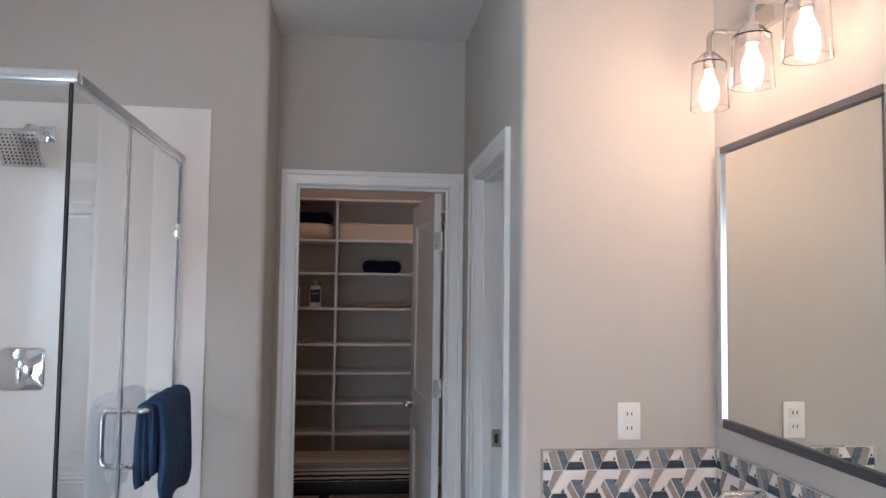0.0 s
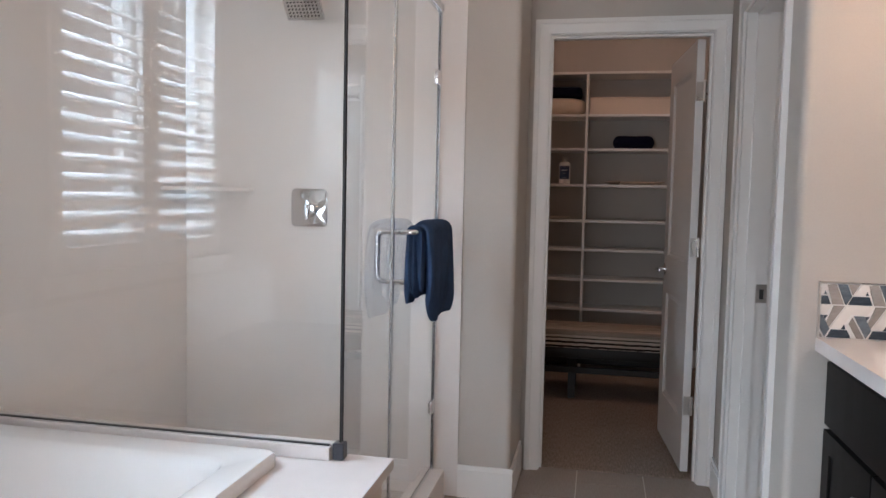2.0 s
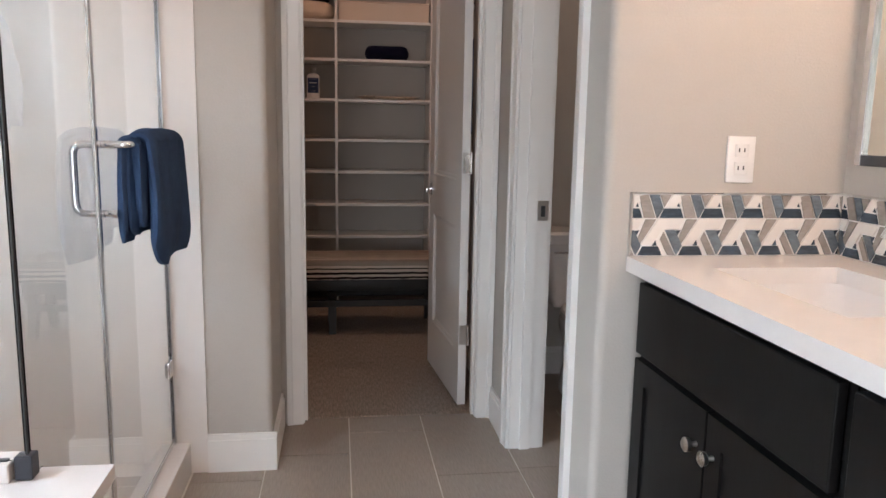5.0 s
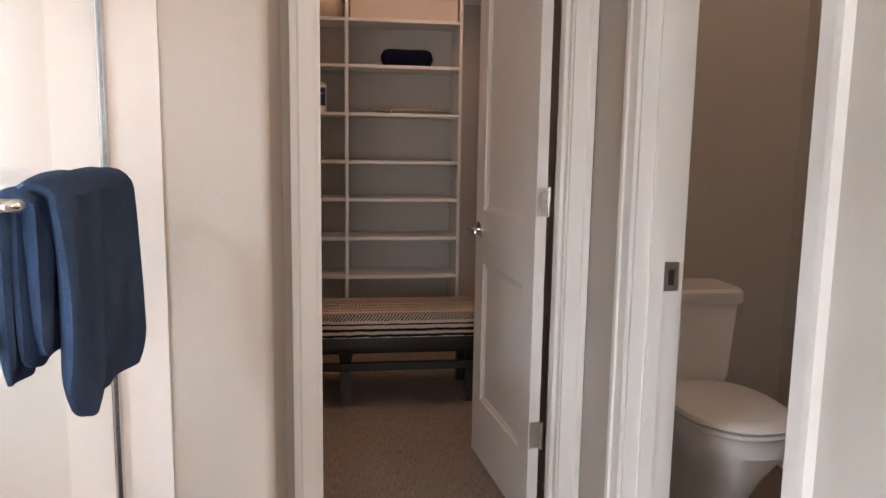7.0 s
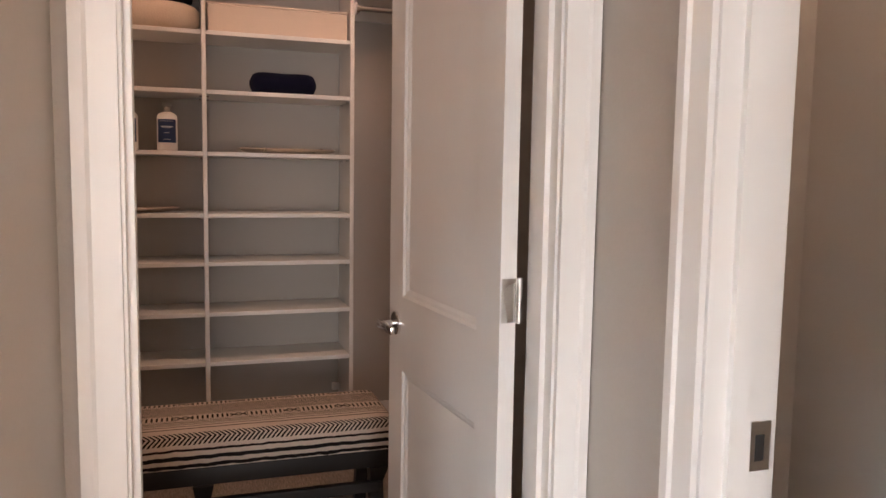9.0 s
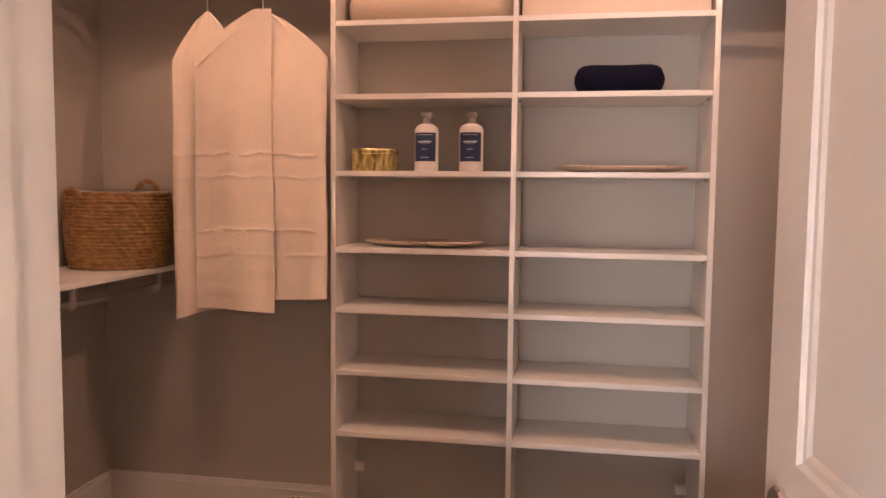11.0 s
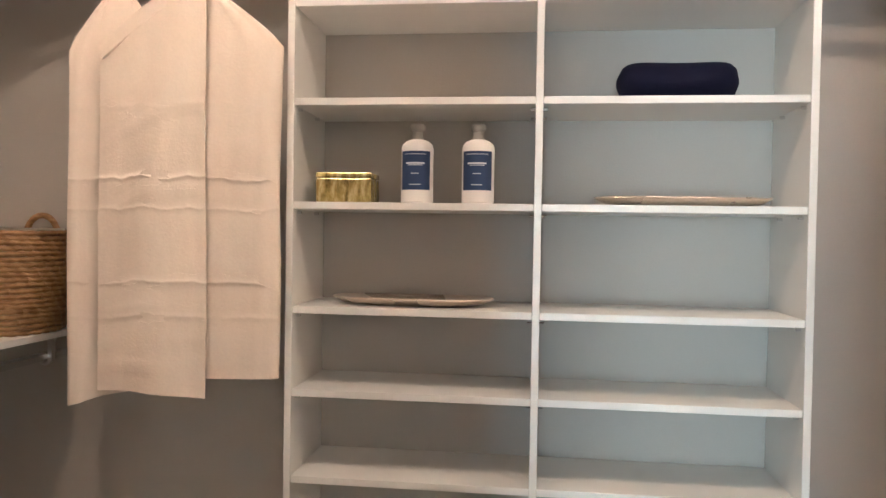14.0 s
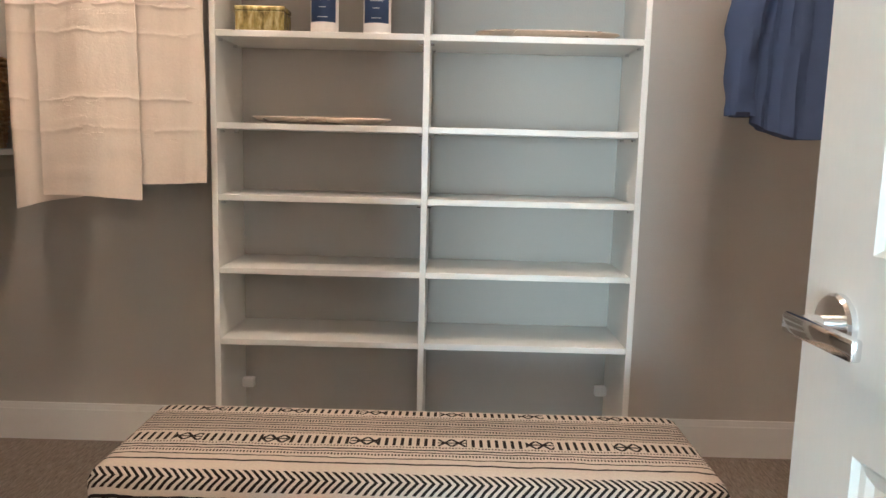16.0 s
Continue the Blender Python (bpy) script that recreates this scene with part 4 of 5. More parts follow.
def countertop():
    e = thing("countertop", "white quartz vanity countertop with undermount sinks", "countertop", (1.7, 1.5, 0.873))
    b = bmesh.new()
    ys = [0.28, 0.92, 1.38, 2.17, 2.63, 2.805]
    for a, c in zip(ys, ys[1:]):
        if (a, c) in ((0.92, 1.38), (2.17, 2.63)):
            box(1.415, 1.555, a, c, 0.873, 0.911, bm=b)
            box(1.865, 1.988, a, c, 0.873, 0.911, bm=b)
        else:
            box(1.415, 1.988, a, c, 0.873, 0.911, bm=b)
    bmesh.ops.remove_doubles(b, verts=b.verts, dist=1e-4)
    part("slab", b, M_CTR, e)
    for yc in (1.15, 2.40):
        rings = [rrect(1.552, 1.868, yc - 0.232, yc + 0.232, 0.03, 0.873), rrect(1.560, 1.860, yc - 0.224, yc + 0.224, 0.05, 0.80), rrect(1.59, 1.83, yc - 0.19, yc + 0.19, 0.06, 0.75), rrect(1.66, 1.76, yc - 0.08, yc + 0.08, 0.04, 0.742)]
        bb = loft(rings, caps=False)
        bb.verts.ensure_lookup_table()
        bb.faces.new(bb.verts[-len(rings[0]):])
        part("sink", bb, M_PORC, e, "white undermount sink", True)
    return e


countertop()


def faucet(yc):
    e = thing("faucet", "chrome widespread vanity faucet", "faucet", (1.90, yc, 0.911))
    part("spout", tube(bend((1.915, yc, 0.912), (1.915, yc, 1.03), (1.80, yc, 1.03), 0.03) + [(1.795, yc, 1.012)], 0.012, 14), M_CHROME, e, "", True)
    part("base", tube([(1.915, yc, 0.911), (1.915, yc, 0.93)], [0.026, 0.022], 20), M_CHROME, e, "", True)
    for s in (-0.10, 0.10):
        part("handle_base", tube([(1.915, yc + s, 0.911), (1.915, yc + s, 0.955)], [0.023, 0.016], 20), M_CHROME, e, "", True)
        part("handle", box(1.90, 1.93, yc + s - 0.045, yc + s + 0.012, 0.956, 0.966, 0.003), M_CHROME, e, "", True)


faucet(2.40)
faucet(1.15)


def wall_mirror(y0, y1):
    z0, z1 = 1.145, 2.012
    e = thing("mirror", "large mirror in a bronze metal frame", "mirror", (1.985, (y0 + y1) / 2, z0), "vanity mirrors")
    part("mirror_plate", box(1.972, 1.978, y0 + 0.006, y1 - 0.006, z0 + 0.006, z1 - 0.006), M_MIRROR, e, "silvered mirror glass")
    part("backing", box(1.979, 1.989, y0 + 0.006, y1 - 0.006, z0 + 0.006, z1 - 0.006), M_DARK, e)
    for nm, a, c, p, q, m in (("side_bar", y0, y0 + 0.020, z0, z1, M_ALU), ("side_bar", y1 - 0.022, y1, z0, z1, M_ALU), ("bottom_bar", y0 + 0.022, y1 - 0.022, z0, z0 + 0.026, M_BRONZE), ("top_bar", y0 + 0.022, y1 - 0.022, z1 - 0.022, z1, M_BRONZE)):
        part(nm, box(1.962, 1.988, a, c, p, q, 0.002), m, e, "bronze bar" if m is M_BRONZE else "brushed metal bar")


wall_mirror(1.975, 2.742)
wall_mirror(0.78, 1.55)


def vanity_light(yc):
    e = thing("vanity_light", "three-bulb wall lamp with clear glass shades, lit", "wall lamp", (1.985, yc, 2.33))
    part("back_plate", box(1.965, 1.989, yc - 0.30, yc + 0.30, 2.305, 2.365, 0.004), M_NICKEL, e, "", True)
    for dy in (-0.24, 0.0, 0.24):
        y = yc + dy
        part("arm", tube(bend((1.968, y, 2.335), (1.87, y, 2.335), (1.87, y, 2.25), 0.03), 0.008, 12), M_NICKEL, e, "", True)
        part("socket", tube([(1.87, y, 2.27), (1.87, y, 2.215)], 0.018, 18), M_NICKEL, e, "", True)
        bulb = lathe([(0.010, 2.214), (0.013, 2.20), (0.026, 2.165), (0.028, 2.150), (0.022, 2.128), (0.0, 2.118)], 1.87, y, 20)
        o = part("bulb", bulb, M_BULB, e, "lit clear bulb", True)
        o.visible_shadow = False
        g = lathe([(0.024, 2.262), (0.050, 2.235), (0.056, 2.10), (0.053, 2.10), (0.047, 2.232), (0.022, 2.258)], 1.87, y, 28)
        o = part("shade", g, M_BULBGL, e, "clear glass shade", True)
        o.visible_shadow = False


vanity_light(2.36)
# unseen second fixture, added for more warm light in the bathroom
vanity_light(1.165)

# duplex outlet beside the mirror
e = thing("outlet", "white wall outlet with two sockets", "outlet", (1.697, 2.806, 1.154))
part("cover_plate", box(1.660, 1.734, 2.799, 2.8065, 1.096, 1.212, 0.003), M_PLASTIC, e, "", True)
for zc in (1.132, 1.176):
    s = part("socket_face", box(1.680, 1.714, 2.7965, 2.799, zc - 0.016, zc + 0.016, 0.002), M_PLASTIC, e, "", True)
    part("slots", box(1.688, 1.691, 2.7955, 2.7966, zc - 0.004, zc + 0.006, bm=box(1.702, 1.705, 2.7955, 2.7966, zc - 0.004, zc + 0.006)), M_SLOT, s)

# small things on the counter
e = thing("cup", "navy and white ceramic tumbler on the countertop", "cup", (1.80, 1.93, 0.911))
part("cup_body", lathe([(0.032, 0.911), (0.036, 0.915), (0.040, 1.00), (0.041, 1.012), (0.037, 1.012), (0.034, 0.93), (0.0, 0.925)], 1.80, 1.93, 28), M_LABEL, e, "", True)
part("cup_rim", lathe([(0.0412, 1.006), (0.0425, 1.010), (0.0425, 1.020), (0.039, 1.020), (0.0385, 1.006)], 1.80, 1.93, 28), M_PORC, e, "white rim", True)
e = thing("jar", "white textured jar with a navy lid on the countertop", "jar", (1.86, 1.86, 0.911))
part("jar_body", lathe([(0.040, 0.911), (0.046, 0.93), (0.047, 0.99), (0.036, 1.015)], 1.86, 1.86, 28), M_SALT, e, "", True)
part("lid", lathe([(0.036, 1.0155), (0.038, 1.018), (0.038, 1.045), (0.034, 1.050), (0.0, 1.050)], 1.86, 1.86, 28), M_LABEL, e, "navy lid", True)

# ---- toilet room ----
def toilet(cx=1.862):
    e = thing("toilet", "white two-piece toilet with the lid down", "toilet", (cx, 4.2, 0))
    yb = 4.585

    def oval(w, y0, y1, z, sq=2.3, n=36):
        yc, hl = (y0 + y1) / 2, (y1 - y0) / 2
        out = []
        for k in range(n):
            a = 2 * math.pi * k / n
            c, s = math.cos(a), math.sin(a)
            out.append((cx + w / 2 * math.copysign(abs(c) ** (2 / sq), c), yc + hl * math.copysign(abs(s) ** (2 / sq), s), z))
        return out
    part("bowl", loft([oval(0.25, 4.03, 4.50, 0.0), oval(0.25, 4.02, 4.50, 0.03), oval(0.22, 4.03, 4.48, 0.12), oval(0.25, 3.95, 4.46, 0.24), oval(0.34, 3.88, 4.42, 0.34), oval(0.355, 3.885, 4.40, 0.385), oval(0.35, 3.89, 4.40, 0.395)]), M_PORC, e, "", True)
    part("seat", loft([oval(0.36, 3.875, 4.36, 0.398), oval(0.365, 3.87, 4.365, 0.406), oval(0.36, 3.875, 4.36, 0.414)]), M_PORC, e, "", True)
    part("lid", loft([oval(0.356, 3.878, 4.36, 0.417), oval(0.363, 3.872, 4.36, 0.425), oval(0.35, 3.885, 4.355, 0.436), oval(0.29, 3.93, 4.33, 0.440)]), M_PORC, e, "", True)
    tr = lambda i, z, d=0.0: rrect(cx - 0.185 - i, cx + 0.185 + i, 4.375 - d, yb, 0.03, z)
    part("tank", loft([tr(-0.035, 0.397), tr(-0.02, 0.44), tr(0.0, 0.66), tr(0.002, 0.70)]), M_PORC, e, "", True)
    part("tank_lid", loft([tr(0.006, 0.7005, 0.008), tr(0.012, 0.71, 0.014), tr(0.012, 0.745, 0.014), tr(0.002, 0.757, 0.004)]), M_PORC, e, "", True)
    part("flush_lever", box(cx - 0.165, cx - 0.085, 4.355, 4.366, 0.655, 0.668, 0.003), M_CHROME, e, "", True)


toilet()
e = thing("paper_holder", "chrome toilet paper holder on the wall", "paper holder", (2.37, 4.05, 0.62))
part("wall_post", tube([(2.369, 4.02, 0.622), (2.362, 4.02, 0.622), (2.361, 4.02, 0.622), (2.31, 4.02, 0.622)], [0.026, 0.024, 0.011, 0.011], 22), M_CHROME, e, "", True)
part("arm", tube([(2.31, 4.012, 0.622), (2.31, 4.19, 0.622), (2.31, 4.191, 0.622), (2.31, 4.197, 0.622)], [0.010, 0.010, 0.013, 0.012], 18), M_CHROME, e, "", True)
e = thing("picture", "framed dark botanical print with a white mat", "picture", (2.365, 3.83, 1.154))
for nm, a, c, p, q in (("frame_bar", 3.50, 4.155, 1.154, 1.172), ("frame_bar", 3.50, 4.155, 1.99, 2.008), ("frame_bar", 4.137, 4.155, 1.172, 1.99), ("frame_bar", 3.50, 3.518, 1.172, 1.99)):
    part(nm, box(2.340, 2.3695, a, c, p, q, 0.002), M_FRAME, e)
part("mat_board", box(2.352, 2.358, 3.518, 4.137, 1.172, 1.99), M_MAT, e, "white mat board")
part("print", box(2.349, 2.3515, 3.59, 4.062, 1.245, 1.92), M_ART, e, "dark botanical print")
random.seed(4)
for yc in (3.66, 3.80, 3.95, 4.02):
    st = part("flower_stem", tube([(2.3485, yc, 1.25), (2.3485, yc + 0.02, 1.45), (2.3485, yc - 0.01, 1.70)], 0.003, 6), M_PETAL, e, "pale printed flower")
    b = bmesh.new()
    for k in range(26):
        zz, dy = random.uniform(1.27, 1.80), random.uniform(-0.05, 0.05)
        if 1.34 < zz < 1.42:
            continue
        r = random.uniform(0.012, 0.028)
        an = random.uniform(0, 3)
        prism([(yc + dy + r * math.cos(an + q) * (1 if q % 2 else 0.55), zz + r * math.sin(an + q) * 0.9) for q in (0, 1, 2, 3, 4, 5)], "x", 2.3478, 2.3484 + 0.00002 * k, bm=b)
    tagged(part("petals", b, M_PETAL, st), kind="stuff")

# ---- closet ----
UY = 6.309
SZ = (2.245, 1.938, 1.682, 1.412, 1.138, 0.919, 0.690, 0.462, 0.06)


def shelf_unit():
    e = thing("shelf_unit", "tall white two-bay open shelf unit", "shelves", (0.70, 6.45, 0.004))
    t = 0.019
    xs = (0.040, 0.684, 1.340)
    for x in xs:
        part("upright", box(x, x + t, UY, 6.598, 0.005, SZ[0] + t, 0.0015), M_MELA, e)
    for a, c in ((xs[0] + t, xs[1]), (xs[1] + t, xs[2])):
        for z in SZ[1:]:
            part("shelf", box(a + 0.0005, c - 0.0005, UY + 0.003, 6.598, z - t / 2, z + t / 2, 0.0015), M_MELA, e)
    for a, sg in ((xs[0] + t, 1), (xs[2], -1)):
        pin = part("support_bracket", box(a, a + sg * 0.040, 6.545, 6.575, 0.232, 0.266, 0.004), M_PLASTIC, e, "white plastic wall bracket", True)
    part("top_panel", box(xs[0] + t, xs[1], UY, 6.598, SZ[0], SZ[0] + t, 0.0015), M_MELA, e)
    part("top_panel", box(xs[1] + t, xs[2], UY, 6.598, SZ[0], SZ[0] + t, 0.0015), M_MELA, e)
    for a, s in ((xs[0] + t, 1), (xs[1], -1), (xs[1] + t, 1), (xs[2], -1)):
        for z in SZ[2:6]:
            for y in (UY + 0.035, 6.50):
                part("shelf_pin", tube([(a, y, z - 0.017), (a + s * 0.012, y, z - 0.017)], 0.0045, 8), M_CHROME, e)


shelf_unit()


def wall_shelf(y0, y1, z, label, depth=0.39):
    e = thing("wall_shelf", label, "shelf", (XL + 0.2, (y0 + y1) / 2, z), "shelves on the closet side wall")
    part("board", box(XL + 0.014, XL + depth, y0, y1, z - 0.019, z, 0.002), M_MELA, e)
    part("wall_cleat", box(XL + 0.001, XL + 0.013, y0, y1, z - 0.09, z + 0.002), M_WALL, e)
    return e


wall_shelf(4.20, 5.372, 1.048, "white laminate wall shelf over a hanging rod")
wall_shelf(5.384, 6.585, 1.048, "white laminate wall shelf over a hanging rod")


def rod(pts, hooks, label, wall_axis, z):
    e = thing("hanging_rod", label, "clothes rod", tuple(pts[0]))
    part("rod", tube(pts, 0.0135, 16), M_CHROME, e, "polished chrome tube", True)
    for hx, hy in hooks:
        if wall_axis == "x":
            rim = [(hx - 0.001 + 0.020 * math.sin(a), hy, z + 0.0 - 0.020 * math.cos(a) - 0.002) for a in (radians(d) for d in range(-100, 101, 20))]
            h = part("rod_hook", tube(rim, 0.006, 8), M_NICKEL, e, "metal rod hook", True)
            part("brace", box(XL + 0.002, hx + 0.03, hy - 0.006, hy + 0.006, z + 0.045, z + 0.060, bm=box(hx + 0.012, hx + 0.026, hy - 0.008, hy + 0.008, z - 0.012, z + 0.060)), M_NICKEL, h)
    return e


RX, RZ = -0.735, 0.965
rod([(RX, 4.20, RZ), (RX, 6.597, RZ)], [(RX, y) for y in (4.76, 5.25, 5.47, 5.93, 6.45)], "chrome hanging rod below the shelf", "x", RZ)


def upper_storage():
    """Upper shelves with a hanging rod that rounds the corner, on sloping brackets."""
    zs, zr, d, r = 2.165, 2.090, 0.36, 0.22
    yb = 6.60
    # side-wall shelf and back-wall shelf
    e = thing("upper_shelf", "white upper closet shelf with a rounded inner corner", "shelf", (XL + 0.2, 5.4, zs))
    x1, y1 = XL + d, yb - d
    inner = [(x1 + r - r * math.cos(radians(a)), y1 - r + r * math.sin(radians(a))) for a in range(0, 91, 10)]
    poly = [(XL + 0.002, 4.20), (x1, 4.20), *inner, (0.038, y1), (0.038, yb - 0.002), (XL + 0.002, yb - 0.002)]
    part("board", prism(poly, "z", zs, zs + 0.019), M_MELA, e)
    e2 = thing("upper_shelf", "white upper closet shelf above hanging clothes", "shelf", (1.9, 6.4, zs))
    part("board", prism([(1.362, yb - d), (2.398, yb - d), (2.398, yb - 0.002), (1.362, yb - 0.002)], "z", zs, zs + 0.019), M_MELA, e2)
    part("cleat", box(1.362, 2.398, yb - 0.014, yb - 0.002, zs - 0.07, zs - 0.0005), M_TRIM, e2)
    # rod
    rx, ry = XL + 0.315, yb - 0.315
    rr = 0.16
    arc = [(rx + rr - rr * math.cos(radians(a)), ry - rr + rr * math.sin(radians(a)), zr) for a in range(0, 91, 9)]
    k = thing("hanging_rod", "chrome hanging rod curving round the closet corner", "clothes rod", (rx, 5.4, zr))
    part("rod", tube([(rx, 4.20, zr), *arc, (0.036, ry, zr)], 0.0135, 16), M_CHROME, k, "polished chrome tube", True)
    for hy in (4.86, 5.48, 6.145):
        b = tube([(XL + 0.002, hy, 1.975), (rx, hy, zr - 0.022)], 0.011, 10)
        br = part("bracket", b, M_CHROME, k, "sloping chrome bracket", True)
        part("bracket_foot", box(XL + 0.001, XL + 0.006, hy - 0.013, hy + 0.013, 1.945, 1.995, 0.001), M_NICKEL, br)
        rim = [(rx + 0.021 * math.sin(a), hy, zr - 0.021 * math.cos(a)) for a in (radians(d) for d in range(-110, 111, 20))]
        part("rod_hook", tube(rim, 0.006, 8), M_CHROME, br, "", True)
    part("rod_socket", tube([(0.0385, ry, zr), (0.030, ry, zr), (0.029, ry, zr), (0.022, ry, zr)], [0.028, 0.028, 0.019, 0.019], 18), M_CHROME, k, "", True)
    k2 = thing("hanging_rod", "chrome hanging rod beside the shelf unit", "clothes rod", (1.9, ry, zr))
    part("rod", tube([(1.361, ry, zr), (2.399, ry, zr)], 0.0135, 16), M_CHROME, k2, "polished chrome tube", True)
    part("rod_socket", tube([(1.3605, ry, zr), (1.37, ry, zr), (1.371, ry, zr), (1.378, ry, zr)], [0.028, 0.028, 0.019, 0.019], 18), M_CHROME, k2, "", True)
    return rx, ry, zr


RUX, RUY, RUZ = upper_storage()


def garment_bag():
    """Two canvas garment covers on one pair of hangers, the slimmer one turned edgewise."""
    y, cz = RUY, RUZ

    def cover(name, label, cx, half, zt, zb0, zb1, thick, yaw, ph):
        e = thing(name, label, "garment bag", (cx, y, zb0))
        m = Matrix.Translation(Vector((cx, y, 0))) @ Matrix.Rotation(radians(yaw), 4, "Z")
        nu, nz = 40, 30
        rings = []
        for j in range(nz + 1):
            v = j / nz
            ring = []
            for i in range(nu):
                a = 2 * math.pi * i / nu
                c, s = math.cos(a), math.sin(a)
                # shoulders slope to the neck at the top
                zb = zb0 + (zb1 - zb0) * (c * 0.5 + 0.5)
                sh = min(1.0, 0.05 + 0.95 * min(1.0, v / 0.16) ** 0.78)
                hw = half * sh * (0.985 + 0.015 * math.sin(v * 9 + ph))
                fold = 0.007 * math.sin(c * 5 + ph) * min(1, v * 1.6) + 0.0018 * math.sin(c * 17 + v * 7 + ph) + 0.0025 * math.sin(v * 23 + c * 4 + ph)
                th = thick * (0.35 + 0.65 * min(1, v * 3)) * (0.8 + 0.2 * math.sin(v * 5 + ph))
                px = hw * math.copysign(abs(c) ** 0.6, c)
                py = th * math.copysign(abs(s) ** 0.7, s) + fold * (1 if s < 0 else 0.5)
                # crease lines across from packing
                crease = 0.006 * (math.exp(-((v - 0.44) / 0.008) ** 2) + math.exp(-((v - 0.74) / 0.010) ** 2)) * (1 if s < 0 else 0)
                z = zt + (zb - zt) * v
                ring.append(m @ Vector((px, py - crease, z)))
            rings.append(ring)
        part("cover", loft(rings), M_LINEN, e, "", True)
        part("hanger_hook", tube([(cx, y, zt - 0.005), (cx, y, cz - 0.03)] + [(cx + 0.0185 * math.sin(radians(d)), y, cz + 0.0185 * math.cos(radians(d))) for d in (160, 110, 60, 10, -40, -85)], 0.0025, 8), M_CHROME, e, "wire hanger hook", True)
        return e, m
    e, m = cover("garment_bag", "long cream canvas garment bag with a lapped front", -0.200, 0.243, 1.983, 0.945, 0.965, 0.030, -3, 0.5)

    # front panel that laps over the body, with soft creases across it
    def panel(nm, ua, ub, ztop, zbot, dy, th, ph, label=""):
        n1, n2 = 22, 60
        fr, bk = [], []
        b = bmesh.new()
        for i in range(n1 + 1):
            u = i / n1
            cu, cw = [], []
            zt = ztop(u)
            for k in range(n2 + 1):
                v = k / n2
                zz = zt + (zbot + 0.006 * math.sin(4 * u + ph) - zt) * v
                px = ua + (ub - ua) * u + 0.004 * math.sin(v * 5 + ph) * (0.5 - u)
                cr = sum(0.0055 * math.exp(-((v - c) / w) ** 2) * (0.5 + 0.5 * math.sin(u * fq + c * 40)) for c, w, fq in ((0.49, 0.010, 3), (0.505, 0.006, 7), (0.78, 0.012, 5), (0.86, 0.015, 4), (0.93, 0.010, 6), (0.30, 0.012, 2)))
                py = dy + 0.010 * math.sin(u * 8 + ph) * min(1, v * 2) - cr + 0.002 * math.sin(u * 13 + v * 9 + ph) - 0.007 * (1 - (2 * u - 1) ** 4) * min(1, v * 3)
                cu.append(b.verts.new(m @ Vector((px, py - th, zz))))
                cw.append(b.verts.new(m @ Vector((px, py, zz))))
            fr.append(cu)
            bk.append(cw)
        for i in range(n1):
            for k in range(n2):
                b.faces.new((fr[i][k], fr[i + 1][k], fr[i + 1][k + 1], fr[i][k + 1]))
                b.faces.new((bk[i][k], bk[i][k + 1], bk[i + 1][k + 1], bk[i + 1][k]))
            for k in (0, n2):
                b.faces.new((fr[i][k], fr[i + 1][k], bk[i + 1][k], bk[i][k]))
        for k in range(n2):
            for i in (0, n1):
                b.faces.new((fr[i][k], fr[i][k + 1], bk[i][k + 1], bk[i][k]))
        bmesh.ops.recalc_face_normals(b, faces=b.faces)
        return part(nm, b, M_LINEN, e, label, True)
    panel("front_panel", -0.246, 0.052, lambda u: 1.818 + 0.160 * (0.55 * min(1.0, u / 0.80) + 0.45 * math.sin(min(1.0, u / 0.80) * 1.5708)), 0.915, -0.044, 0.004, 0.3, "lapped front panel")
    # stitched band along the shoulder
    band = []
    for k in range(13):
        q = k / 12
        px, pz = -0.246 + 0.238 * q, 1.813 + 0.160 * (0.55 * q + 0.45 * math.sin(q * 1.5708))
        band.append([m @ Vector((px + a, -0.052 + 0.010 * q + c, pz + d)) for a, c, d in ((0, -0.002, 0), (0.014, -0.004, -0.030), (0.014, 0.003, -0.030), (0, 0.004, 0))])
    part("shoulder_band", loft(band), M_LINEN, e, "stitched shoulder band", True)
    y += 0.028
    cover("garment_bag", "slim cream canvas garment bag turned on its hanger", -0.424, 0.128, 1.992, 0.875, 0.93, 0.026, 32, 2.1)


garment_bag()


